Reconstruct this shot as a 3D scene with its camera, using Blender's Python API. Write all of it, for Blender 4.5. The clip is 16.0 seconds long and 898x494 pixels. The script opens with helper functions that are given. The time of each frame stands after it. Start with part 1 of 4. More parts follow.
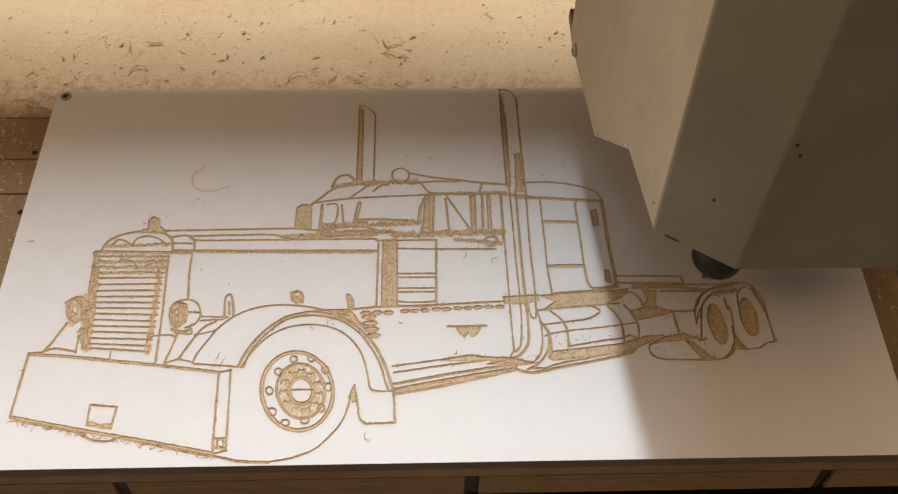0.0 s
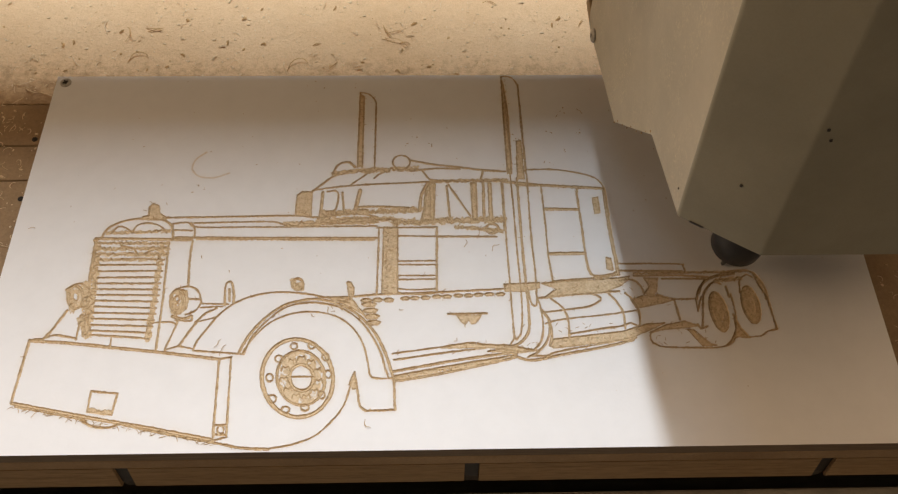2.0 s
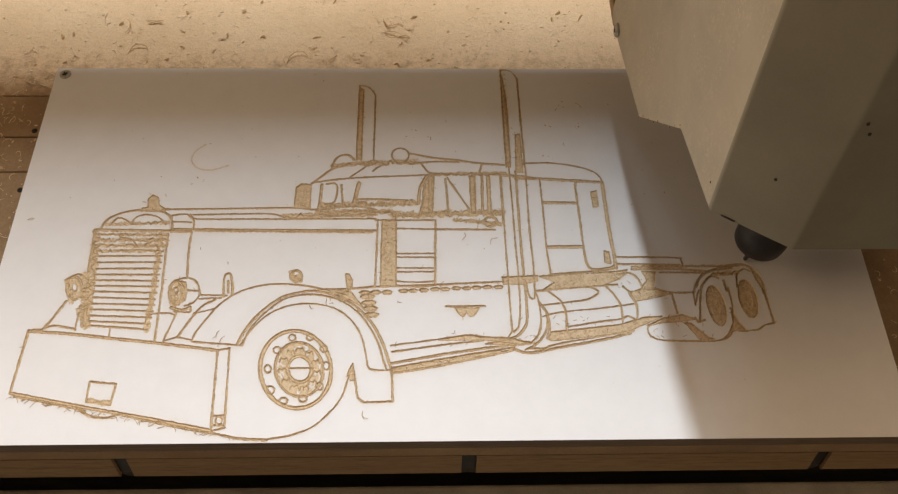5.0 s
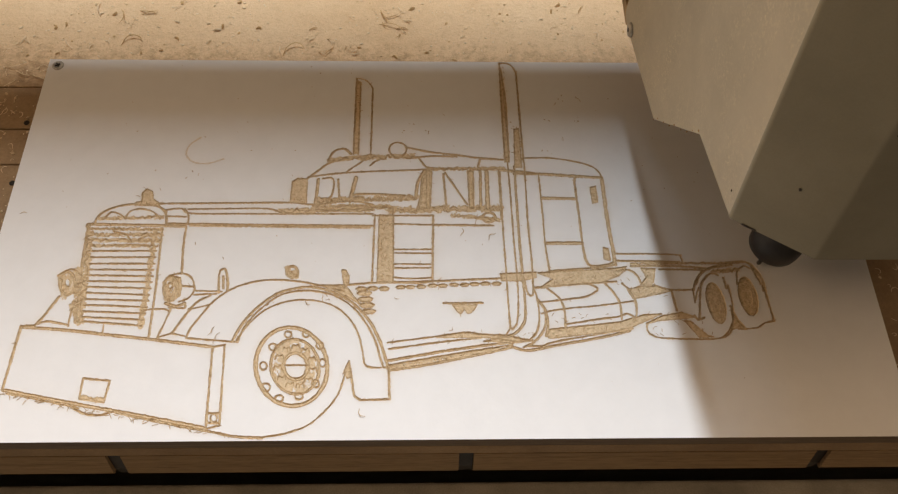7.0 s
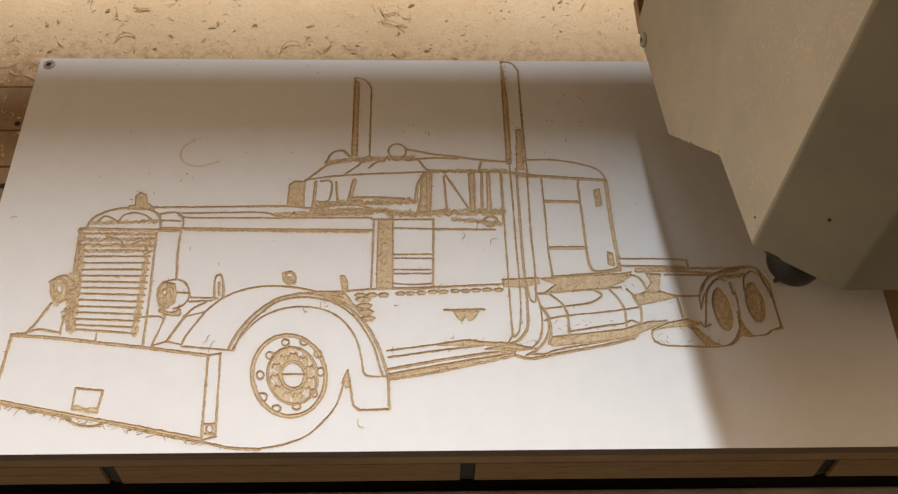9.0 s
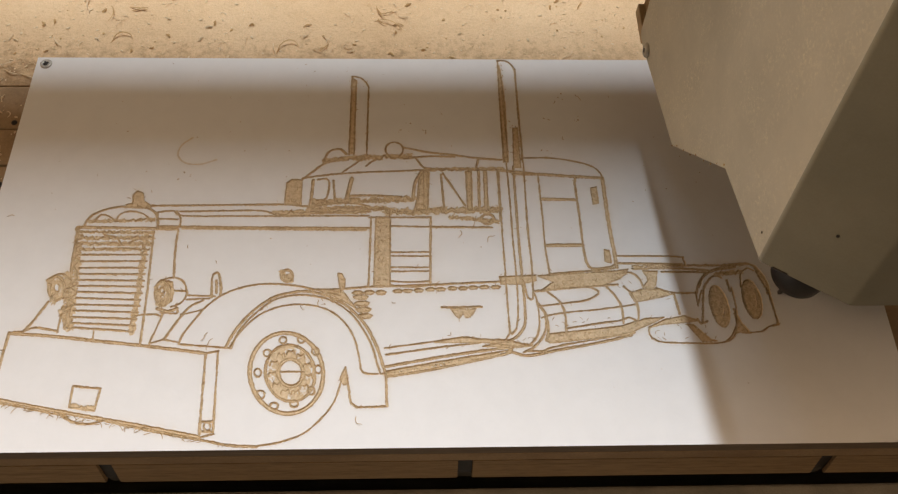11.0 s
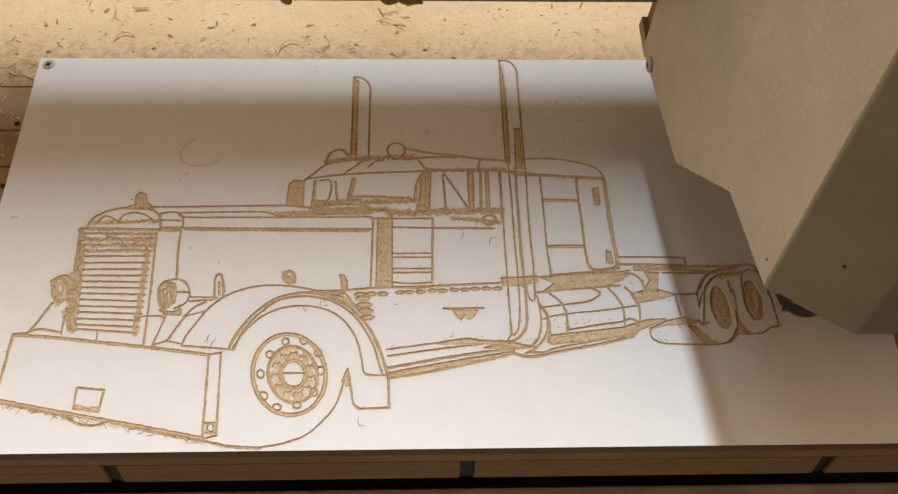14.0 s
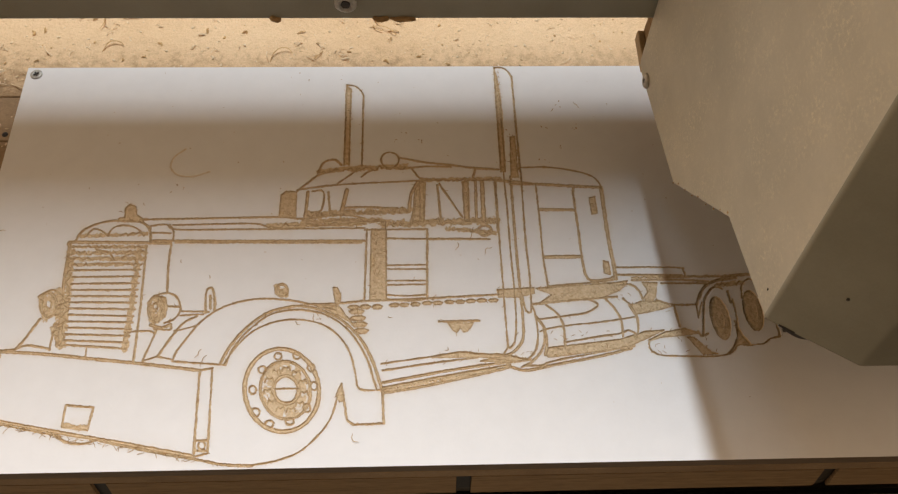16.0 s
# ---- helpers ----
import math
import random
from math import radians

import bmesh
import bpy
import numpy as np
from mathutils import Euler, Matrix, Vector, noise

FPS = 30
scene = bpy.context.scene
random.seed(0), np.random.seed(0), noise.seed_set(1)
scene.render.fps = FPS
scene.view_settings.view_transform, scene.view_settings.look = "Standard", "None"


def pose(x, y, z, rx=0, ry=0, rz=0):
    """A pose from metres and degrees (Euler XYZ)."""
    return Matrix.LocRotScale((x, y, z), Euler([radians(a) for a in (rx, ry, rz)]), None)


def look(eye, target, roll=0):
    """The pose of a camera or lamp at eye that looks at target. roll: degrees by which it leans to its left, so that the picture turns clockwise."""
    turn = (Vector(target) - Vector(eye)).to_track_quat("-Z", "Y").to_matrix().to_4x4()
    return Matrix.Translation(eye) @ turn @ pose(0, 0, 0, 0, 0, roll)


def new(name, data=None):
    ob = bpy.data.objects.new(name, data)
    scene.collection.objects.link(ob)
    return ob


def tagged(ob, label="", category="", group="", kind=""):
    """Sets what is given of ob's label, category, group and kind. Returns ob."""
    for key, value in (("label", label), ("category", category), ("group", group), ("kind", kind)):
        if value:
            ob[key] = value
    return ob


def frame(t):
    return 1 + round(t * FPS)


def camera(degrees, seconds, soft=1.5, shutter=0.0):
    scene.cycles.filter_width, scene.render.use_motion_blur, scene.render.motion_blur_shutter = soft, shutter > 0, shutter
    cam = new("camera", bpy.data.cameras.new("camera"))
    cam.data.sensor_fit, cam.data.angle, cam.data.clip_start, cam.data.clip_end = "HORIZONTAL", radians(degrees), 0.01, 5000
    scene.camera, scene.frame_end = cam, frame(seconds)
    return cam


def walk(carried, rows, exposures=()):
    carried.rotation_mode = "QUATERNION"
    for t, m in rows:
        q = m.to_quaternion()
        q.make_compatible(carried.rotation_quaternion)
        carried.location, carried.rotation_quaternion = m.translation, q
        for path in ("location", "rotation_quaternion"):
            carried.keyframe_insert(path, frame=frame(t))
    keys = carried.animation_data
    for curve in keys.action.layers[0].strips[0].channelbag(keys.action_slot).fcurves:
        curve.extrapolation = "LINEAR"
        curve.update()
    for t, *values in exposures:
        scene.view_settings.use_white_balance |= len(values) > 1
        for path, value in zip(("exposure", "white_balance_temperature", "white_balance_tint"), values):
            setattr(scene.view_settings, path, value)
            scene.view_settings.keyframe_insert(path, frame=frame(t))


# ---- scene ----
cam = camera(59.4, 16.0, soft=1.25)
PATH = [
    (0, (0.297, -0.128, 0.495), (0.352, 0.866, -1.24), 2.2),
    (0.5, (0.297, -0.128, 0.496), (0.35, 0.862, -1.241), 2.2),
    (1, (0.298, -0.126, 0.494), (0.353, 0.847, -1.252), 2.3),
    (1.5, (0.298, -0.126, 0.493), (0.356, 0.843, -1.256), 2.6),
    (2, (0.299, -0.128, 0.493), (0.345, 0.841, -1.256), 1.9),
    (2.5, (0.297, -0.131, 0.493), (0.339, 0.841, -1.254), 1.7),
    (3, (0.296, -0.132, 0.493), (0.341, 0.84, -1.254), 2.0),
    (3.5, (0.297, -0.13, 0.492), (0.347, 0.833, -1.26), 2.3),
    (4, (0.3, -0.131, 0.493), (0.347, 0.831, -1.26), 2.1),
    (6.5, (0.3, -0.13, 0.491), (0.35, 0.822, -1.267), 2.7),
    (7, (0.299, -0.124, 0.49), (0.355, 0.813, -1.276), 3.0),
    (7.5, (0.296, -0.119, 0.489), (0.351, 0.813, -1.28), 3.1),
    (8, (0.298, -0.113, 0.486), (0.352, 0.808, -1.288), 3.0),
    (8.5, (0.298, -0.109, 0.484), (0.354, 0.806, -1.293), 3.1),
    (9, (0.298, -0.109, 0.484), (0.357, 0.805, -1.294), 3.2),
    (11.5, (0.298, -0.113, 0.483), (0.365, 0.808, -1.291), 3.4),
    (12, (0.301, -0.11, 0.484), (0.359, 0.795, -1.299), 2.8),
    (12.5, (0.3, -0.107, 0.482), (0.358, 0.802, -1.298), 2.8),
    (13, (0.298, -0.106, 0.48), (0.363, 0.803, -1.3), 3.3),
    (13.5, (0.296, -0.109, 0.481), (0.37, 0.804, -1.297), 3.8),
    (14, (0.298, -0.108, 0.487), (0.359, 0.796, -1.296), 3.2),
    (14.5, (0.298, -0.112, 0.485), (0.363, 0.8, -1.294), 3.1),
    (15, (0.3, -0.104, 0.486), (0.363, 0.795, -1.299), 3.2),
    (15.5, (0.298, -0.101, 0.485), (0.368, 0.804, -1.298), 3.6),
    (16, (0.301, -0.097, 0.483), (0.365, 0.806, -1.301), 3.0),
]
# the camera brightens its picture a little towards the end
walk(cam, [(t, look(eye, target, roll)) for t, eye, target, roll in PATH], exposures=[(0, 0.0), (12.3, 0.0), (13, 0.12), (16, 0.12)])

# ---- world, lamps, exposure ----
world = bpy.data.worlds.new("workshop_air")
scene.world = world
world.use_nodes = True
world.node_tree.nodes["Background"].inputs["Color"].default_value = (1.0, 0.78, 0.56, 1)
world.node_tree.nodes["Background"].inputs["Strength"].default_value = 0.02


def area_lamp(name, eye, target, wide, long, watts, colour):
    data = bpy.data.lights.new(name, "AREA")
    data.shape, data.size, data.size_y, data.energy, data.color = "RECTANGLE", wide, long, watts, colour
    ob = new(name, data)
    ob.matrix_world = look(eye, target)
    return ob


# cool-white tube lamp over the back of the machine, and two added unseen fills for the shop's warm general light
area_lamp("tube_lamp", (0.185, 1.0, 2.2), (0.3, 0.15, 0), 0.16, 1.10, 48.5, (0.85, 0.925, 1.0))
area_lamp("overhead_fill", (0.95, 0.16, 2.25), (0.4, 0.12, 0), 2.6, 2.4, 24, (1.0, 0.697, 0.435))
area_lamp("side_fill", (-2.2, 0.45, 1.25), (0.3, 0.15, 0.1), 1.5, 1.0, 27, (1.0, 0.697, 0.43))
scene.view_settings.exposure = 0.0


# ---- materials ----
def material(name, base, rough=0.6, metal=0.0):
    m = bpy.data.materials.new(name)
    m.use_nodes = True
    b = m.node_tree.nodes["Principled BSDF"]
    b.inputs["Base Color"].default_value = (*base, 1)
    b.inputs["Roughness"].default_value = rough
    b.inputs["Metallic"].default_value = metal
    return m


def put(m, kind, **values):
    n = m.node_tree.nodes.new(kind)
    for key, value in values.items():
        if key in n.inputs:
            n.inputs[key].default_value = value
    return n


def tie(m, a, out, b, into):
    m.node_tree.links.new(a.outputs[out], b.inputs[into])


def noise_node(m, scale, detail=4.0, rough=0.6, stretch=None):
    co = put(m, "ShaderNodeTexCoord")
    n = put(m, "ShaderNodeTexNoise", Scale=scale, Detail=detail, Roughness=rough)
    if stretch:
        mp = put(m, "ShaderNodeMapping", Scale=stretch)
        tie(m, co, "Object", mp, "Vector")
        tie(m, mp, "Vector", n, "Vector")
    else:
        tie(m, co, "Object", n, "Vector")
    return n


def ramp_node(m, source, out, stops):
    r = put(m, "ShaderNodeValToRGB")
    e = r.color_ramp.elements
    while len(e) < len(stops):
        e.new(0.5)
    for k, (at, c) in enumerate(stops):
        e[k].position, e[k].color = at, (*c, 1)
    tie(m, source, out, r, "Fac")
    return r


def blend(m, fac, fac_out, a, b, how="MIX"):
    n = m.node_tree.nodes.new("ShaderNodeMix")
    n.data_type, n.blend_type = "RGBA", how
    for value, slot in ((fac, 0), (a, 6), (b, 7)):
        if isinstance(value, tuple):
            n.inputs[slot].default_value = (*value, 1)
        elif isinstance(value, (int, float)):
            n.inputs[slot].default_value = value
        else:
            m.node_tree.links.new(value.outputs[fac_out if slot == 0 else ("Color" if value.bl_idname == "ShaderNodeValToRGB" else 2)], n.inputs[slot])
    return n


def colour(m, node, out=2):
    m.node_tree.links.new(node.outputs[out], m.node_tree.nodes["Principled BSDF"].inputs["Base Color"])


def bump(m, source, out, strength, distance):
    n = put(m, "ShaderNodeBump", Strength=strength, Distance=distance)
    tie(m, source, out, n, "Height")
    old = m.node_tree.nodes["Principled BSDF"].inputs["Normal"].links
    if old:
        m.node_tree.links.new(old[0].from_socket, n.inputs["Normal"])
    tie(m, n, "Normal", m.node_tree.nodes["Principled BSDF"], "Normal")


def mottled(name, dark, light, scale, rough=0.7, metal=0.0, stretch=None, grain=0.0, depth=0.0002, fine=900):
    """Two scales of colour change and a fine relief."""
    m = material(name, light, rough, metal)
    big = noise_node(m, scale, 5, 0.6, stretch)
    small = noise_node(m, fine, 3, 0.7)
    r1 = ramp_node(m, big, "Fac", ((0.35, dark), (0.65, light)))
    r2 = ramp_node(m, small, "Fac", ((0.3, (1 - grain,) * 3), (0.7, (1, 1, 1))))
    colour(m, blend(m, 1.0, 0, r1, r2, "MULTIPLY"))
    bump(m, small, "Fac", 0.5, depth)
    return m


def painted_board_material():
    """White paint; where the surface is cut below it, raw fibreboard shows, coloured darker with depth as groove shade;
    sawdust lies beside the cuts.
    """
    m = material("white_painted_fibreboard", (0.8, 0.79, 0.78), 0.55)
    co = put(m, "ShaderNodeTexCoord")
    xyz = put(m, "ShaderNodeSeparateXYZ")
    tie(m, co, "Object", xyz, "Vector")
    cut_depth = put(m, "ShaderNodeMapRange")
    for slot, value in ((1, -0.00008), (2, -0.00026), (3, 0.0), (4, 1.0)):
        cut_depth.inputs[slot].default_value = value
    tie(m, xyz, "Z", cut_depth, "Value")
    fibre = noise_node(m, 420, 5, 0.75)
    wide = noise_node(m, 60, 4, 0.6)
    light_raw = ramp_node(m, fibre, "Fac", ((0.25, (0.46, 0.325, 0.18)), (0.5, (0.66, 0.50, 0.305)), (0.75, (0.79, 0.645, 0.44))))
    # darker copy of the raw board: groove shade put into the colour by depth
    shaded_raw = ramp_node(m, fibre, "Fac", ((0.25, (0.23, 0.143, 0.062)), (0.5, (0.385, 0.256, 0.122)), (0.75, (0.515, 0.367, 0.195))))
    groove_shade = put(m, "ShaderNodeMapRange")
    for slot, value in ((1, -0.00100), (2, -0.00175), (3, 0.0), (4, 1.0)):
        groove_shade.inputs[slot].default_value = value
    tie(m, xyz, "Z", groove_shade, "Value")
    raw = blend(m, groove_shade, "Result", light_raw, shaded_raw)
    flecks = noise_node(m, 330, 4, 0.85)
    fleck = ramp_node(m, flecks, "Fac", ((0.66, (0, 0, 0)), (0.80, (0.55, 0.55, 0.55))))
    paint = ramp_node(m, wide, "Fac", ((0.3, (0.80, 0.79, 0.785)), (0.7, (0.83, 0.82, 0.815))))
    dust = put(m, "ShaderNodeAttribute")
    dust.attribute_name = "dust"
    speck = noise_node(m, 260, 5, 0.8)
    lay = put(m, "ShaderNodeMath")
    lay.operation = "MULTIPLY"
    patches = noise_node(m, 38, 4, 0.7)
    patch = ramp_node(m, patches, "Fac", ((0.42, (0.12, 0.12, 0.12)), (0.66, (1, 1, 1))))
    where = put(m, "ShaderNodeMath")
    where.operation = "MULTIPLY"
    tie(m, speck, "Fac", where, 0)
    tie(m, patch, "Color", where, 1)
    tie(m, dust, "Fac", lay, 0)
    tie(m, where, "Value", lay, 1)
    dusty = blend(m, fleck, "Color", blend(m, lay, "Value", paint, (0.66, 0.50, 0.30)), (0.60, 0.48, 0.33))
    colour(m, blend(m, cut_depth, "Result", dusty, raw))
    bump(m, fibre, "Fac", 0.3, 0.00015)
    bump(m, wide, "Fac", 0.25, 0.0008)
    return m


def dusty_panel_material():
    """Pale fibreboard under a thin coat of sawdust."""
    m = material("dusty_fibreboard", (0.6, 0.42, 0.22), 0.9)
    big = noise_node(m, 9, 5, 0.65)
    mid = noise_node(m, 120, 5, 0.7)
    fine = noise_node(m, 900, 3, 0.7)
    a = ramp_node(m, big, "Fac", ((0.3, (0.73, 0.51, 0.295)), (0.7, (0.81, 0.595, 0.37))))
    b = ramp_node(m, mid, "Fac", ((0.3, (0.93, 0.915, 0.89)), (0.5, (1, 1, 1)), (0.8, (1.03, 1.04, 1.05))))
    c = ramp_node(m, fine, "Fac", ((0.3, (0.86, 0.84, 0.8)), (0.6, (1, 1, 1))))
    # towards the engraved panel the dust thins to brown board, with a soft shadow edge painted in
    co = put(m, "ShaderNodeTexCoord")
    xyz = put(m, "ShaderNodeSeparateXYZ")
    tie(m, co, "Object", xyz, "Vector")
    drift = put(m, "ShaderNodeMath")
    drift.operation = "MULTIPLY_ADD"
    drift.inputs[1].default_value = 0.10
    tie(m, mid, "Fac", drift, 0)
    tie(m, xyz, "Y", drift, 2)
    dust_and_penumbra = put(m, "ShaderNodeMapRange")
    dust_and_penumbra.inputs[1].default_value, dust_and_penumbra.inputs[2].default_value = 0.340, 0.385
    tie(m, drift, "Value", dust_and_penumbra, "Value")
    bare = ramp_node(m, big, "Fac", ((0.35, (0.36, 0.23, 0.12)), (0.65, (0.48, 0.325, 0.18))))
    coat = blend(m, dust_and_penumbra, "Result", bare, a)
    colour(m, blend(m, 1.0, 0, blend(m, 1.0, 0, coat, b, "MULTIPLY"), c, "MULTIPLY"))
    grit = noise_node(m, 330, 3, 0.6)
    lump = ramp_node(m, grit, "Fac", ((0.45, (0, 0, 0)), (0.80, (1, 1, 1))))
    bump(m, lump, "Color", 0.6, 0.0010)
    bump(m, mid, "Fac", 0.6, 0.0022)
    bump(m, fine, "Fac", 0.5, 0.0003)
    return m


def lit_dusty_metal_material():
    """Painted sheet metal, its base lightened for side light, with sawdust clinging to it in specks."""
    m = material("dusty_side_lit_metal", (0.4, 0.36, 0.28), 0.6)
    big = noise_node(m, 14, 5, 0.65)
    fine = noise_node(m, 480, 5, 0.8)
    streak = noise_node(m, 42, 5, 0.75, (1, 1, 0.6))
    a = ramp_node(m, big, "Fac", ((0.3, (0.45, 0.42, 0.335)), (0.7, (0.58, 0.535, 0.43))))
    s = ramp_node(m, fine, "Fac", ((0.50, (0, 0, 0)), (0.66, (1, 1, 1))))
    t = ramp_node(m, streak, "Fac", ((0.40, (0.05, 0.05, 0.05)), (0.64, (1, 1, 1))))
    where = blend(m, 1.0, 0, s, t, "MULTIPLY")
    n = m.node_tree.nodes.new("ShaderNodeMix")
    n.data_type = "RGBA"
    m.node_tree.links.new(where.outputs[2], n.inputs[0])
    tie(m, a, "Color", n, 6)
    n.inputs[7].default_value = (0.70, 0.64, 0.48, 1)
    colour(m, n)
    bump(m, fine, "Fac", 0.3, 0.0004)
    return m


def laminated_material(name, dark, light):
    """Wood edge with long grain along x."""
    m = material(name, light, 0.75)
    long_grain = noise_node(m, 30, 6, 0.7, (0.12, 3, 16))
    fine = noise_node(m, 500, 3, 0.7, (0.12, 1, 1))
    a = ramp_node(m, long_grain, "Fac", ((0.3, dark), (0.7, light)))
    b = ramp_node(m, fine, "Fac", ((0.3, (0.7, 0.68, 0.66)), (0.6, (1, 1, 1))))
    colour(m, blend(m, 1.0, 0, a, b, "MULTIPLY"))
    bump(m, fine, "Fac", 0.4, 0.0003)
    return m


PAINTED = painted_board_material()
PANEL = dusty_panel_material()
PLANK = mottled("brown_fibreboard", (0.33, 0.215, 0.115), (0.45, 0.31, 0.175), 18, 0.85, grain=0.25, depth=0.0006, fine=420)
EDGE = laminated_material("raw_board_edge", (0.12, 0.085, 0.055), (0.29, 0.215, 0.145))
SLAB = laminated_material("spoilboard_edge", (0.22, 0.145, 0.075), (0.35, 0.235, 0.12))
PINE = laminated_material("bed_plank_wood", (0.25, 0.165, 0.082), (0.37, 0.25, 0.13))
# head's one grey paint twice: the cheeks' copy has side light in its colour
DUSTY_LIT = lit_dusty_metal_material()
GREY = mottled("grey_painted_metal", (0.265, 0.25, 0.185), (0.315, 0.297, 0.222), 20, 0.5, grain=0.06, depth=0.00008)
DARK = mottled("dark_steel", (0.035, 0.033, 0.03), (0.075, 0.07, 0.06), 40, 0.55, 0.3, grain=0.3)
RAIL = mottled("dusty_dark_rail", (0.24, 0.21, 0.165), (0.38, 0.335, 0.265), 25, 0.7, 0.0, grain=0.3)
BLACK = mottled("black_spindle_nut", (0.012, 0.011, 0.011), (0.03, 0.027, 0.025), 60, 0.45, 0.2)
STEEL = mottled("zinc_screw", (0.34, 0.32, 0.28), (0.56, 0.53, 0.47), 300, 0.45, 0.35)
CARBIDE = mottled("carbide_bit", (0.10, 0.10, 0.10), (0.22, 0.21, 0.20), 200, 0.35, 0.9)
PLY = mottled("dusty_plywood", (0.34, 0.20, 0.085), (0.52, 0.34, 0.16), 45, 0.85, stretch=(1, 1, 4), grain=0.3, depth=0.0006, fine=380)
BARE = mottled("bare_plywood_edge", (0.50, 0.36, 0.20), (0.62, 0.46, 0.28), 60, 0.8, grain=0.15)
CHIP = mottled("curled_wood_shaving", (0.47, 0.28, 0.11), (0.70, 0.46, 0.21), 90, 0.85, grain=0.2)
PALE = mottled("pale_wood_shaving", (0.72, 0.53, 0.31), (0.86, 0.70, 0.48), 90, 0.85, grain=0.15)
FUZZ = mottled("torn_wood_fibre", (0.38, 0.235, 0.10), (0.66, 0.46, 0.23), 300, 0.9, grain=0.2)
HOLE = mottled("dark_screw_head", (0.015, 0.012, 0.010), (0.04, 0.03, 0.022), 300, 0.6)
WALLPAINT = mottled("shop_wall_paint", (0.36, 0.31, 0.25), (0.44, 0.38, 0.31), 3, 0.9)
CONCRETE = mottled("shop_concrete", (0.16, 0.15, 0.14), (0.24, 0.225, 0.21), 5, 0.9, grain=0.15)


# ---- building helpers ----
def mesh_of(name, bm, mat):
    me = bpy.data.meshes.new(name)
    bmesh.ops.recalc_face_normals(bm, faces=bm.faces)
    bm.to_mesh(me)
    bm.free()
    me.materials.append(mat)
    return me


def part(name, bm, mat, parent, label=""):
    ob = new(name, mesh_of(name, bm, mat))
    ob.parent = parent
    return tagged(ob, label)


def thing(name, bm, mat, label, category, group="", kind=""):
    return tagged(new(name, mesh_of(name, bm, mat)), label, category, group, kind)


def holder(name, label, category, at=(0, 0, 0), group="", kind=""):
    ob = new(name)
    ob.empty_display_size = 0.02
    ob.location = at
    return tagged(ob, label, category, group, kind)


def box(x0, x1, y0, y1, z0, z1, bevel=0.0, bm=None):
    bm = bm or bmesh.new()
    m = Matrix.LocRotScale(((x0 + x1) / 2, (y0 + y1) / 2, (z0 + z1) / 2), None, (x1 - x0, y1 - y0, z1 - z0))
    made = bmesh.ops.create_cube(bm, size=1, matrix=m)["verts"]
    if bevel:
        edges = list({e for v in made for e in v.link_edges})
        bmesh.ops.bevel(bm, geom=edges, offset=bevel, segments=2, profile=0.5, affect="EDGES")
    return bm


def prism(outline, place, bm=None):
    """Closed outline of 2D points swept between two places: place(point, end) gives a 3D point, end 0 or 1."""
    bm = bm or bmesh.new()
    a = [bm.verts.new(place(p, 0)) for p in outline]
    b = [bm.verts.new(place(p, 1)) for p in outline]
    n = len(outline)
    for k in range(n):
        bm.faces.new((a[k], a[(k + 1) % n], b[(k + 1) % n], b[k]))
    bm.faces.new(a[::-1])
    bm.faces.new(b)
    return bm


def scatter_mesh(name, mat, spots):
    """Many small grains as one mesh. spots: rows of place, turn about z, and three radii."""
    grain = bmesh.new()
    bmesh.ops.create_icosphere(grain, subdivisions=1, radius=1)
    base = [v.co.copy() for v in grain.verts]
    faces = [[v.index for v in f.verts] for f in grain.faces]
    grain.free()
    verts, polys = [], []
    for place, turn, radii in spots:
        m = Matrix.LocRotScale(place, Euler((0, 0, turn)), radii)
        k = len(verts)
        verts += [m @ (v * (0.75 + 0.5 * noise.noise(v * 2 + Vector(place) * 900))) for v in base]
        polys += [[k + i for i in f] for f in faces]
    me = bpy.data.meshes.new(name)
    me.from_pydata(verts, [], polys)
    me.materials.append(mat)
    return me


def turned(profile, sides=32, bm=None):
    """Solid of revolution about z from (radius, z) points, low to high."""
    bm = bm or bmesh.new()
    rows = []
    for r, z in profile:
        rows.append([bm.verts.new((r * math.cos(k * math.tau / sides), r * math.sin(k * math.tau / sides), z)) for k in range(sides)])
    for lo, hi in zip(rows, rows[1:]):
        for k in range(sides):
            bm.faces.new((lo[k], lo[(k + 1) % sides], hi[(k + 1) % sides], hi[k]))
    bm.faces.new(rows[0][::-1])
    bm.faces.new(rows[-1])
    for face in bm.faces:
        face.smooth = len(face.verts) == 4
    return bm


# ---- the shop around the machine ----
def shop():
    x0, x1, y0, y1, z0, z1, w = -2.4, 3.0, -2.6, 2.8, -0.9, 2.4, 0.12
    thing("floor", box(x0, x1, y0, y1, z0 - w, z0), CONCRETE, "grey concrete workshop floor under the machine", "floor", kind="structure")
    thing("ceiling", box(x0 - w, x1 + w, y0 - w, y1 + w, z1, z1 + w), WALLPAINT, "plain painted workshop ceiling over the machine", "ceiling", kind="structure")
    for name, b in (("wall_north", (x0 - w, x1 + w, y1, y1 + w)), ("wall_south", (x0 - w, x1 + w, y0 - w, y0)),
                    ("wall_west", (x0 - w, x0, y0, y1)), ("wall_east", (x1, x1 + w, y0, y1))):
        thing(name, box(*b, z0, z1), WALLPAINT, "plain painted workshop wall", "wall", kind="structure")


shop()


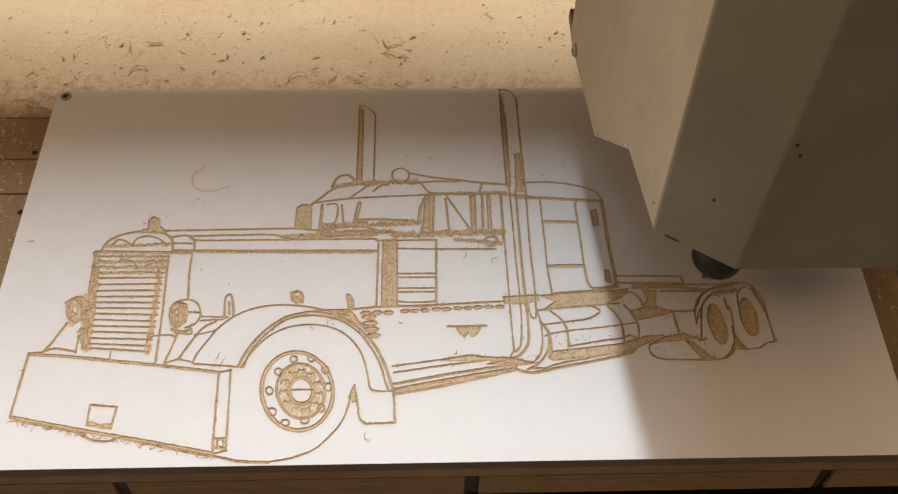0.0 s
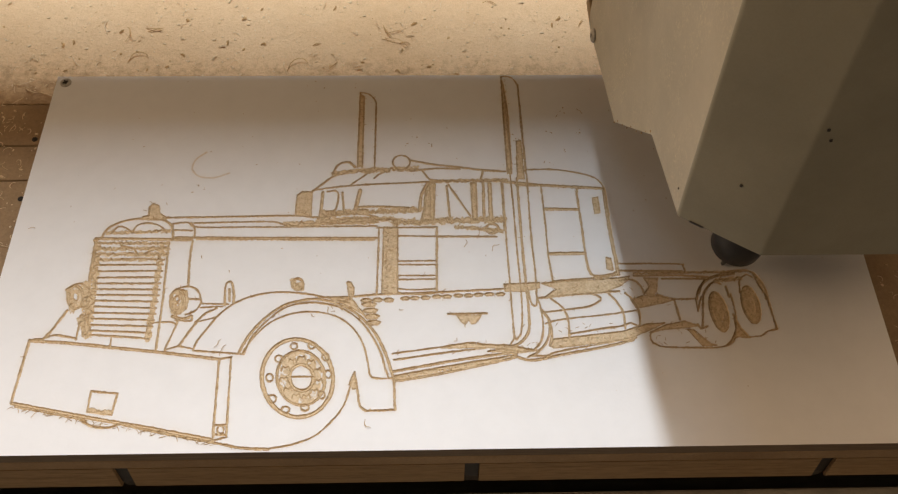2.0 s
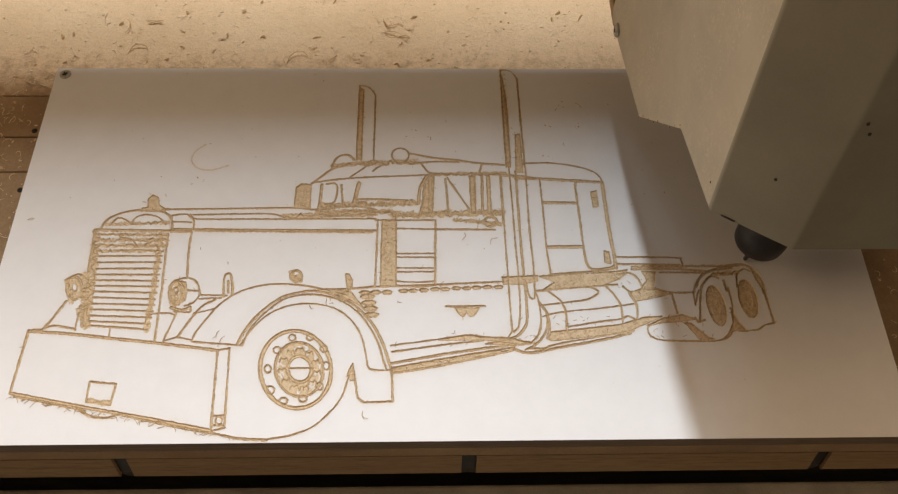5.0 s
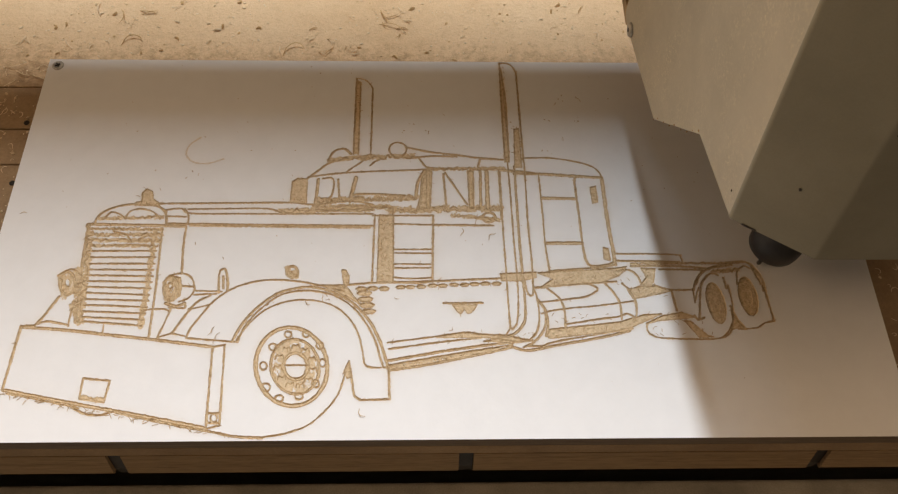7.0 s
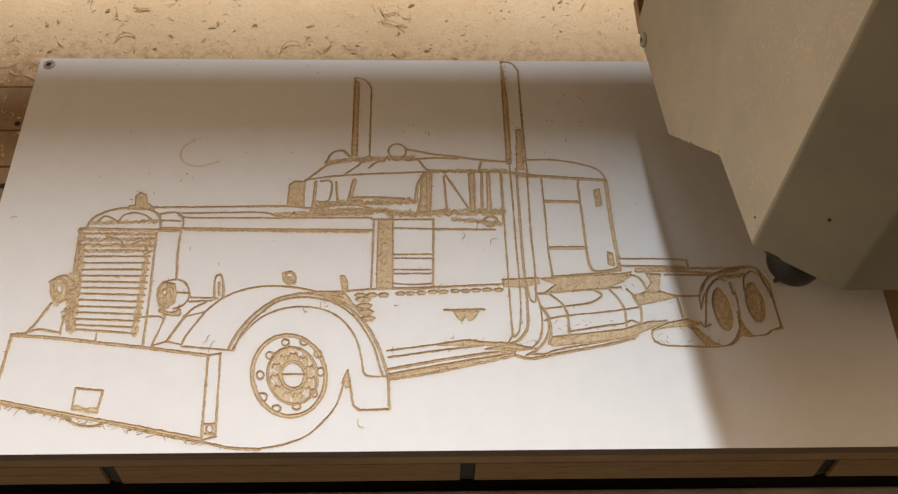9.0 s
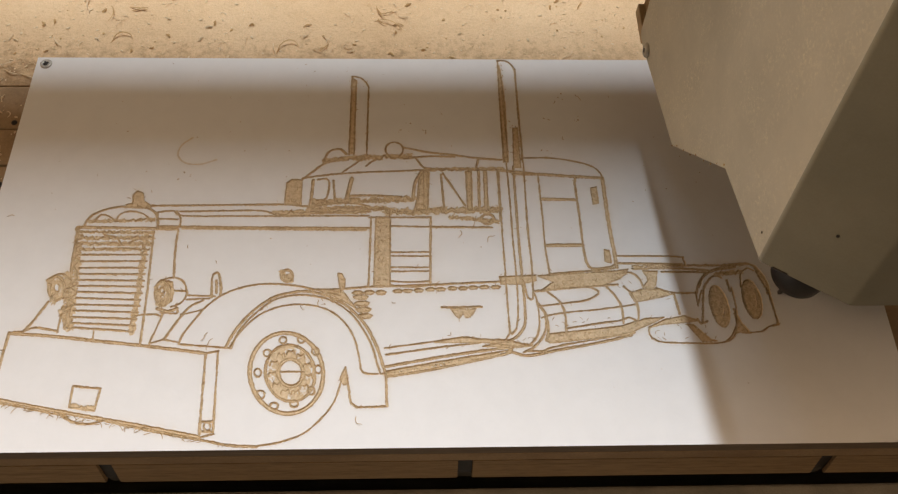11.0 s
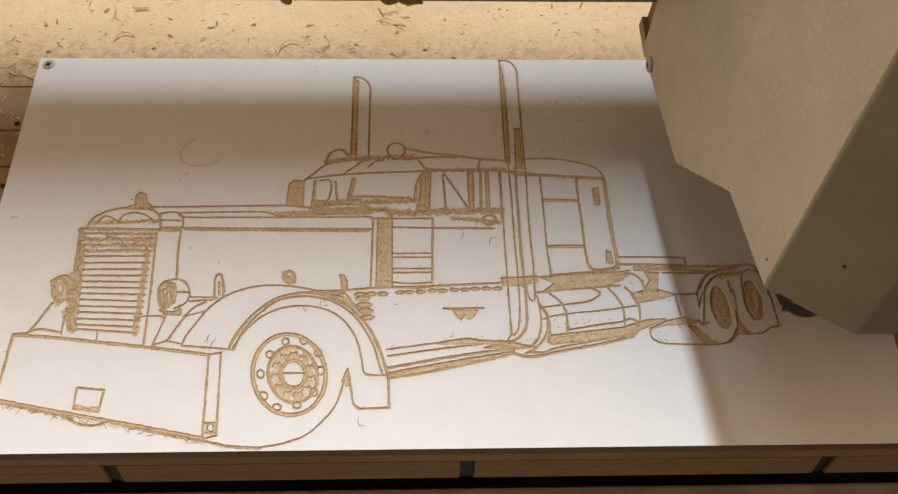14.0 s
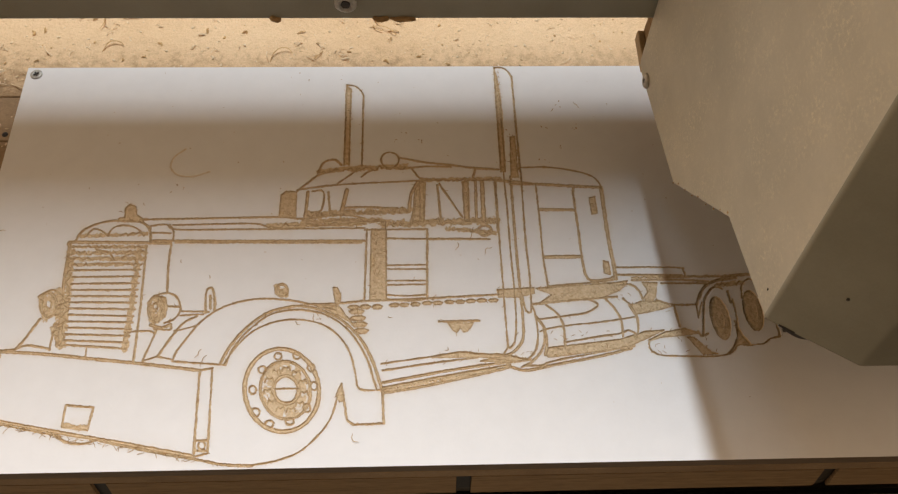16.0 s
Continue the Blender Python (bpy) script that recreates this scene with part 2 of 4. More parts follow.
# ---- machine bed ----
def spoilboard():
    board = holder("spoilboard", "brown fibreboard spoilboard dusted with sawdust under the panel", "spoilboard")
    z0, z1 = -0.037, -0.018
    part("panel", box(-0.7, 1.3, 0.292, 1.15, z0, z1, 0.0008), PANEL, board, "pale panel dusted with sawdust")
    for a, b in ((0.2505, 0.2912), (0.2175, 0.2495), (0.0, 0.2165)):
        part("plank", box(-0.7, 1.3, a, b, z0, z1, 0.0011), PLANK, board, "brown fibreboard strip")


def machine_bed():
    bed = holder("machine_bed", "wooden machine bed of planks with dark slots between", "machine bed")
    slots = (-0.1435, 0.0915, 0.3255, 0.5675, 0.8035)
    edges = [-0.7, *slots, 1.3]
    for a, b in zip(edges, edges[1:]):
        x0, x1 = a + (0.005 if a in slots else 0), b - (0.005 if b in slots else 0)
        outline = ((0.012, -0.0372), (0.012, -0.0384), (0.0, -0.0385), (-0.0062, -0.0600), (-0.0055, -0.0622), (1.1, -0.0622), (1.1, -0.0372))
        part("plank", prism(outline, lambda p, e: ((x0, x1)[e], p[0], p[1])), PINE, bed)
    # black strips added inside the slots to stand in for their deep shade
    for x in slots:
        outline = ((0.0025, -0.0385), (-0.0030, -0.0590), (-0.0030, -0.0720), (0.9, -0.0720), (0.9, -0.0385))
        part("slot_shade", prism(outline, lambda p, e: (x + (-0.0048, 0.0048)[e], p[0], p[1])), BLACK, bed, "black strip standing in for the slot's shade")
    part("tray", box(-0.7, 1.3, 0.16, 0.9, -0.085, -0.0725), DARK, bed, "dark steel tray under the planks")
    for x in (-0.69, 1.25):
        for y in (0.18, 0.54):
            part("support", box(x, x + 0.04, y, y + 0.04, -0.3000, -0.0855, 0.002), DARK, bed)


def front_rail():
    rail = holder("front_rail", "dusty dark steel rail below the machine bed", "rail")
    part("top_plate", box(-0.7, 1.3, -0.34, -0.006, -0.112, -0.100, 0.002), RAIL, rail)
    part("web", box(-0.7, 1.3, -0.34, -0.330, -0.30, -0.1125, 0.002), RAIL, rail)
    part("back_web", box(-0.7, 1.3, 0.030, 0.040, -0.30, -0.0725), RAIL, rail)
    for x in (0.268, 0.386, 0.398):
        part("bolt", box(x, x + 0.004, 0.006, 0.010, -0.10, -0.0625, 0.0008), RAIL, rail)
    part("bottom_plate", box(-0.7, 1.3, -0.33, 0.6, -0.312, -0.3005), DARK, rail)
    for x in (-0.69, 1.23):
        for y in (-0.32, 0.53):
            part("leg", box(x, x + 0.06, y, y + 0.06, -0.8995, -0.3125, 0.003), DARK, rail)


spoilboard()
machine_bed()
front_rail()

# ---- engraved panel ----
STEP = 0.25                    # mm between the points of the carved surface
WIDE, LONG = 610, 305          # mm
BLOCK = 4                      # points to a block of untouched paint
NX, NY = round(WIDE / STEP) + 1, round(LONG / STEP) + 1
DEEP = np.zeros((NY, NX), np.float32)
OWNER = np.zeros((NY, NX), np.int16)
TORN = []                      # places along rough cuts, where fibres stand up
CURRENT = [0]
rng = np.random.default_rng(7)


def rough_field(cell):
    """Smooth random values between 0 and 1 over the panel, one per cell of that many mm."""
    ny, nx = int(LONG / cell) + 3, int(WIDE / cell) + 3
    g = rng.random((ny, nx)).astype(np.float32)
    y, x = np.arange(NY) * STEP / cell, np.arange(NX) * STEP / cell
    iy, ix = y.astype(int), x.astype(int)
    fy, fx = (y - iy)[:, None], (x - ix)[None]
    fy, fx = fy * fy * (3 - 2 * fy), fx * fx * (3 - 2 * fx)
    a = g[np.ix_(iy, ix)] * (1 - fx) + g[np.ix_(iy, ix + 1)] * fx
    b = g[np.ix_(iy + 1, ix)] * (1 - fx) + g[np.ix_(iy + 1, ix + 1)] * fx
    return a * (1 - fy) + b * fy


ROUGH_1, ROUGH_3 = rough_field(1.1), rough_field(3.5)


def carve(x0, x1, y0, y1, depth_of):
    """Lowers the surface within a window (mm) by depth_of(x, y, window)."""
    i0, i1 = max(0, int(x0 / STEP)), min(NX - 1, int(x1 / STEP) + 1)
    j0, j1 = max(0, int(y0 / STEP)), min(NY - 1, int(y1 / STEP) + 1)
    if i1 <= i0 or j1 <= j0:
        return
    win = (slice(j0, j1 + 1), slice(i0, i1 + 1))
    y, x = np.mgrid[j0:j1 + 1, i0:i1 + 1] * STEP
    d = depth_of(x, y, win)
    OWNER[win][d > DEEP[win]] = CURRENT[0]
    np.maximum(DEEP[win], d, out=DEEP[win])


def cut(width, *points, depth=None, torn=0.02):
    """A cut along straight lines: a narrow V, or for a wide one two passes side by side with a torn ridge between."""
    half = width * 0.43
    depth = depth or (1.65 if width < 1.9 else 1.1)
    xs, ys = [p[0] for p in points], [p[1] for p in points]
    legs = list(zip(points, points[1:]))

    def depth_of(x, y, win):
        d = np.full(x.shape, 1e3)
        for (ax, ay), (bx, by) in legs:
            dx, dy = bx - ax, by - ay
            s = np.clip(((x - ax) * dx + (y - ay) * dy) / (dx * dx + dy * dy + 1e-9), 0, 1)
            np.minimum(d, np.hypot(x - ax - s * dx, y - ay - s * dy), out=d)
        d = d + (ROUGH_1[win] - 0.5) * 0.42 + (ROUGH_3[win] - 0.5) * 0.3
        deep = np.clip((half - d) * 5.0, 0, depth * (0.7 + 0.35 * ROUGH_1[win]))
        if width >= 1.9 and depth > 0.5:
            side = np.clip(1.9 - np.abs(d - (half - 0.42)) * 3.4, 0, 1.9)
            deep = np.where(d < half, np.maximum(np.minimum(deep, 0.25 + 0.5 * ROUGH_1[win]), np.minimum(side, (half - d) * 4)), 0)
        return deep

    carve(min(xs) - half - 1, max(xs) + half + 1, min(ys) - half - 1, max(ys) + half + 1, depth_of)
    for (ax, ay), (bx, by) in legs:
        for _ in range(int(math.hypot(bx - ax, by - ay) * torn + rng.random())):
            s = rng.random()
            TORN.append((ax + s * (bx - ax), ay + s * (by - ay), math.atan2(by - ay, bx - ax)))


def bend(width, *points, **more):
    """A cut along a smooth curve through the points."""
    pts = [np.array(p) for p in points]
    pts = [2 * pts[0] - pts[1], *pts, 2 * pts[-1] - pts[-2]]
    out = []
    for a, b, c, d in zip(pts, pts[1:], pts[2:], pts[3:]):
        n = max(2, int(np.hypot(*(c - b)) / 2.5))
        for k in range(n):
            t = k / n
            out.append(0.5 * (2 * b + (c - a) * t + (2 * a - 5 * b + 4 * c - d) * t * t + (3 * b - a - 3 * c + d) * t ** 3))
    out.append(pts[-2])
    cut(width, *[tuple(p) for p in out], **more)


def smear(width, *points):
    """A faint scuff that barely breaks the paint."""
    bend(width * 0.8, *points, depth=0.21, torn=0)


def ring(width, cx, cy, rx, ry, angle):
    c, s = math.cos(radians(angle)), math.sin(radians(angle))
    n = max(10, int((rx + ry) * 2))
    loop = []
    for k in range(n + 1):
        u, v = rx * math.cos(k * math.tau / n), ry * math.sin(k * math.tau / n)
        loop.append((cx + u * c - v * s, cy + u * s + v * c))
    cut(width, *loop)


def squiggle(width, p, q, sway, turns):
    """A rough wavering cut, as the tool leaves it in dense detail: torn patches and a loose scribble."""
    ux, uy = q[0] - p[0], q[1] - p[1]
    length = math.hypot(ux, uy)
    ux, uy = ux / length, uy / length
    half = sway * 0.9 + width * 0.35

    def depth_of(x, y, win):
        s = np.clip((x - p[0]) * ux + (y - p[1]) * uy, 0, length)
        d = np.hypot(x - p[0] - s * ux, y - p[1] - s * uy) / half
        return np.clip(1.6 * (ROUGH_1[win] * 0.6 + ROUGH_3[win] * 0.4) - 0.18 - 0.75 * d ** 2, 0, 0.8) * (d < 1.4)

    carve(min(p[0], q[0]) - half - 1, max(p[0], q[0]) + half + 1, min(p[1], q[1]) - half - 1, max(p[1], q[1]) + half + 1, depth_of)
    path, at = [], 0.0
    while at < length:
        side = sway * rng.uniform(-1, 1)
        path.append((p[0] + ux * at - uy * side, p[1] + uy * at + ux * side))
        at += length / turns * rng.uniform(0.15, 0.75) - (rng.random() < 0.12) * 0.25 * length / turns
    path.append(q)
    if len(path) > 2:
        bend(width * 0.62, *path, torn=0.06)


def inside(x, y, points):
    hit = np.zeros(x.shape, bool)
    for (ax, ay), (bx, by) in zip(points, (*points[1:], points[0])):
        if ay != by:
            hit ^= ((ay > y) != (by > y)) & (x < (bx - ax) * (y - ay) / (by - ay) + ax)
    return hit


def pocket(*points):
    """A cleared patch with a rough floor."""
    xs, ys = [p[0] for p in points], [p[1] for p in points]

    def depth_of(x, y, win):
        return inside(x + (ROUGH_1[win] - 0.5), y + (ROUGH_1[win] - 0.5), points) * (0.24 + 0.55 * ROUGH_1[win] + 0.20 * ROUGH_3[win])

    carve(min(xs) - 1, max(xs) + 1, min(ys) - 1, max(ys) + 1, depth_of)
    cut(1.2, *points, points[0])
    for _ in range(int((max(xs) - min(xs)) * (max(ys) - min(ys)) / 30) + 1):
        TORN.append((rng.uniform(min(xs), max(xs)), rng.uniform(min(ys), max(ys)), rng.uniform(0, 3.1)))


def hub(cx, cy, rx, ry, angle):
    """A small far wheel: a cleared oval with spoke arcs left standing."""
    c, s = math.cos(radians(angle)), math.sin(radians(angle))

    def depth_of(x, y, win):
        u, v = (x - cx) * c + (y - cy) * s, -(x - cx) * s + (y - cy) * c
        r = np.hypot(u / rx, v / ry)
        ridge = np.sin(r * 12 + 2.5 * ROUGH_3[win]) * np.clip(2.4 * ROUGH_1[win] - 0.4, 0, 1) * np.clip(0.75 - 0.6 * v / max(rx, ry) - 0.8 * u / max(rx, ry), 0, 1)
        return (r + (ROUGH_1[win] - 0.5) * 0.1 < 1) * np.clip(1.05 - 0.95 * np.maximum(ridge, 0) ** 2 + 0.5 * (ROUGH_1[win] - 0.5), 0.12, 1.5)

    big = max(rx, ry) + 1
    carve(cx - big, cx + big, cy - big, cy + big, depth_of)
    ring(1.3, cx, cy, rx, ry, angle)


def annulus(cx, cy, rx, ry, angle, inner):
    """A cleared oval band with a torn floor round an untouched middle."""
    c, e = math.cos(radians(angle)), math.sin(radians(angle))

    def depth_of(x, y, win):
        u, v = (x - cx) * c + (y - cy) * e, -(x - cx) * e + (y - cy) * c
        r = np.hypot(u / rx, v / ry) + (ROUGH_1[win] - 0.5) * 0.08
        return ((r < 1) & (r > inner)) * np.clip(0.95 * ROUGH_3[win] + 0.5 * ROUGH_1[win] - 0.32, 0, 0.6)

    big = max(rx, ry) + 1
    carve(cx - big, cx + big, cy - big, cy + big, depth_of)


def beads(p, q, count, rx, ry):
    """A chain of small rough loops, as the tool leaves them along a rivet line."""
    for k in range(count):
        t = (k + 0.5) / count
        x, y = p[0] + (q[0] - p[0]) * t + rng.uniform(-0.4, 0.4), p[1] + (q[1] - p[1]) * t + rng.uniform(-0.3, 0.3)
        pocket(*[(x + rx * math.cos(a), y + ry * math.sin(a)) for a in (0.3, 1.2, 2.2, 3.1, 4.1, 5.4)])
        bend(0.9, (x - rx * 0.9, y + ry * 0.2), (x - rx * 0.2, y - ry * 0.7), (x + rx * 0.9, y - ry * 0.1), depth=1.4, torn=0.03)


def engrave_bumper():
    cut(2.2, (31.3, 76.8), (29.9, 34.3))
    bend(2.6, (31.4, 76.4), (57.4, 74.4), (88.2, 70.8), (126.5, 66.2), (158.6, 61.8))
    bend(1.9, (34.2, 77.2), (39.8, 77.5), (46.7, 80.3), (61.6, 77.7))
    cut(1.8, (158.6, 61.8), (161.0, 8.0))
    cut(1.6, (158.6, 61.8), (166.3, 63.3), (169.3, 9.7), (161.0, 7.6))
    bend(2.9, (30.1, 33.5), (56.5, 28.2), (79.0, 23.8), (119.8, 16.2), (161.0, 8.0))
    bend(1.4, (32.8, 31.2), (56.9, 26.4), (79.5, 21.6))
    bend(1.8, (72.5, 24.3), (79.9, 19.7), (85.7, 17.4), (94.7, 16.9), (103.2, 19.4))
    bend(2.1, (103.3, 18.7), (131.1, 12.4), (161.2, 6.5), (178.6, 3.0), (196.5, 1.7))
    cut(1.8, (79.2, 40.8), (96.3, 39.1), (94.9, 25.1), (79.3, 27.5), (79.2, 40.8))
    squiggle(1.1, (80.9, 28.6), (94.3, 26.6), 1.3, 9)
    cut(1.8, (160.8, 17.5), (168.8, 17.4), (169.1, 11.1), (161.2, 11.6), (160.8, 17.5))
    ring(1.4, 165.2, 14.5, 2.6, 2.1, 111)
    cut(1.3, (84.8, 78.6), (85.6, 70.8))
    bend(2.3, (40.1, 77.5), (44.1, 83.2), (48.1, 91.2), (51.5, 98.3))
    cut(1.5, (61.8, 76.8), (61.8, 89.3))


def engrave_grille():
    bend(2.4, (60.1, 151.6), (61.4, 129.5), (62.7, 115.1))
    bend(1.9, (62.2, 111.6), (65.0, 92.2), (65.5, 80.5))
    cut(2.8, (59.6, 154.4), (127.5, 152.8))
    ring(2.4, 59.9, 153.0, 1.5, 0.8, 106)
    squiggle(2.0, (61.9, 150.6), (112.1, 150.1), 1.0, 16)
    squiggle(2.0, (62.9, 146.0), (112.0, 145.9), 1.4, 13)
    squiggle(2.0, (63.0, 141.3), (111.9, 141.3), 1.4, 12)
    squiggle(2.0, (63.8, 137.2), (110.9, 137.1), 1.0, 12)
    bend(1.6, (78.5, 148.6), (88.2, 145.7), (92.4, 140.1), (99.4, 143.7), (108.1, 147.4))
    cut(1.8, (65.4, 133.0), (110.8, 133.0))
    cut(1.8, (66.0, 128.0), (110.8, 128.0))
    cut(1.8, (66.2, 123.1), (111.1, 123.0))
    cut(1.8, (66.7, 118.6), (111.1, 118.1))
    cut(1.8, (67.2, 114.2), (111.5, 113.3))
    cut(1.8, (67.7, 109.8), (111.4, 108.9))
    cut(1.8, (68.1, 105.5), (111.4, 104.1))
    cut(1.7, (68.2, 101.1), (111.4, 99.3))
    cut(1.7, (68.4, 96.4), (111.3, 95.1))
    cut(1.7, (68.5, 92.2), (111.3, 90.4))
    cut(1.7, (68.7, 87.5), (110.9, 85.8))
    cut(1.7, (68.7, 83.4), (110.2, 81.2))
    cut(1.9, (67.4, 80.5), (109.3, 77.1))
    squiggle(2.0, (107.6, 148.3), (109.3, 77.1), 1.9, 15)
    squiggle(2.4, (62.5, 147.8), (69.1, 79.6), 2.4, 15)
    bend(1.9, (112.0, 151.1), (113.7, 124.4), (115.1, 98.0), (116.0, 68.8))
    bend(2.1, (64.1, 156.3), (66.2, 162.0), (72.3, 166.7), (81.9, 170.0), (92.1, 170.9), (102.4, 170.3), (110.4, 166.4), (113.6, 159.1), (114.3, 154.4))
    bend(1.6, (69.7, 158.6), (73.9, 164.3), (79.9, 162.8), (84.7, 158.9))
    bend(1.6, (84.7, 158.9), (87.0, 164.7), (93.9, 167.0), (103.4, 164.5), (109.2, 158.7))
    squiggle(1.6, (67.6, 159.1), (110.2, 160.1), 1.5, 9)
    pocket((94.1, 173.3), (93.3, 180.7), (96.1, 183.7), (100.2, 181.6), (101.7, 175.2), (106.7, 171.7), (107.1, 169.3), (89.7, 170.0), (89.7, 172.4))


def engrave_far_lamp():
    annulus(54.8, 108.3, 8.6, 4.6, 107, 0.36)
    ring(2.6, 54.8, 108.3, 9.0, 4.9, 107)
    ring(1.3, 55.0, 108.6, 3.2, 1.8, 107)
    squiggle(2.0, (49.2, 112.7), (55.4, 97.9), 1.9, 4)
    squiggle(2.4, (59.7, 118.3), (65.0, 92.2), 3.8, 6)
    squiggle(2.3, (61.5, 94.4), (67.5, 80.1), 2.8, 4)
    bend(1.6, (47.3, 114.0), (51.3, 117.5), (56.9, 118.7), (62.3, 115.1))


def engrave_near_lamp():
    annulus(125.0, 104.0, 8.9, 4.3, 101, 0.36)
    ring(2.4, 125.0, 104.0, 9.3, 4.6, 101)
    ring(1.3, 124.4, 106.4, 2.4, 1.6, 101)
    ring(1.3, 125.0, 100.6, 2.4, 1.6, 101)
    squiggle(2.0, (120.8, 108.8), (124.3, 95.8), 1.9, 4)
    pocket((124.0, 113.6), (130.1, 112.2), (132.2, 105.6), (131.6, 98.7), (127.6, 94.9), (128.6, 103.9))
    bend(1.6, (122.4, 113.6), (130.8, 115.7), (137.0, 113.0), (140.7, 106.4), (140.6, 101.2), (137.4, 96.5), (131.9, 94.4))
    cut(1.6, (132.1, 106.0), (140.8, 105.5))
    bend(2.7, (123.2, 93.2), (130.4, 91.0), (135.9, 93.1))
    bend(1.5, (125.9, 90.2), (136.4, 89.7), (135.9, 93.1))
    bend(1.5, (107.1, 88.3), (123.1, 89.0), (126.0, 87.3), (127.5, 90.2))
    cut(1.4, (141.2, 102.4), (159.9, 101.8))
    cut(1.4, (140.8, 99.4), (156.3, 100.1))
    bend(2.0, (157.7, 101.0), (156.4, 115.0), (158.3, 118.9), (160.8, 117.6), (163.1, 108.3), (163.1, 101.8))
    cut(2.0, (159.4, 113.2), (160.4, 104.4))


def engrave_hood():
    bend(1.9, (104.3, 171.3), (151.7, 171.8), (199.3, 172.3), (218.1, 170.7), (242.9, 173.9), (259.7, 170.8))
    bend(1.6, (112.5, 166.3), (123.5, 167.2), (130.2, 163.3), (165.1, 162.9), (212.4, 162.9), (259.9, 163.0))
    bend(1.7, (127.7, 166.7), (164.6, 167.3), (185.3, 167.1), (197.9, 163.6), (218.5, 163.8))
    squiggle(2.5, (193.7, 165.5), (259.8, 166.4), 1.5, 14)
    bend(1.7, (218.3, 167.2), (235.0, 165.6), (259.8, 168.8))
    cut(2.4, (114.2, 154.8), (166.1, 153.8), (260.2, 152.9))
    squiggle(1.2, (131.5, 153.2), (258.1, 151.5), 0.7, 45)
    cut(1.6, (113.3, 161.0), (127.3, 160.4))
    cut(1.6, (112.5, 166.3), (114.5, 153.4))
    bend(1.6, (125.5, 167.2), (129.2, 161.4), (129.3, 154.7))
    bend(1.8, (128.9, 151.8), (128.8, 137.9), (130.8, 115.3))
    cut(1.6, (261.6, 162.0), (261.3, 108.5))
    pocket((264.9, 161.9), (274.8, 161.8), (275.5, 109.2), (264.8, 109.3))
    squiggle(1.2, (267.6, 160.0), (267.6, 111.0), 1.8, 16)
    cut(1.7, (259.9, 161.5), (303.4, 161.6))
    cut(1.6, (274.9, 154.6), (303.3, 153.9))
    cut(1.6, (274.8, 161.4), (275.5, 108.3))
    cut(1.4, (275.2, 134.0), (303.1, 134.2))
    cut(1.4, (275.2, 131.2), (303.0, 130.9))
    cut(1.4, (275.3, 122.6), (302.9, 122.3))
    cut(1.4, (275.4, 119.4), (302.9, 119.6))
    bend(1.4, (275.5, 112.3), (288.9, 111.3), (302.8, 112.0))
    bend(1.6, (275.5, 109.2), (288.9, 107.7), (302.8, 108.9))
    cut(2.0, (303.4, 161.1), (302.8, 108.9))
    cut(1.7, (259.8, 168.8), (274.3, 168.7), (274.4, 161.8))
    cut(2.1, (303.3, 153.9), (346.6, 153.4))


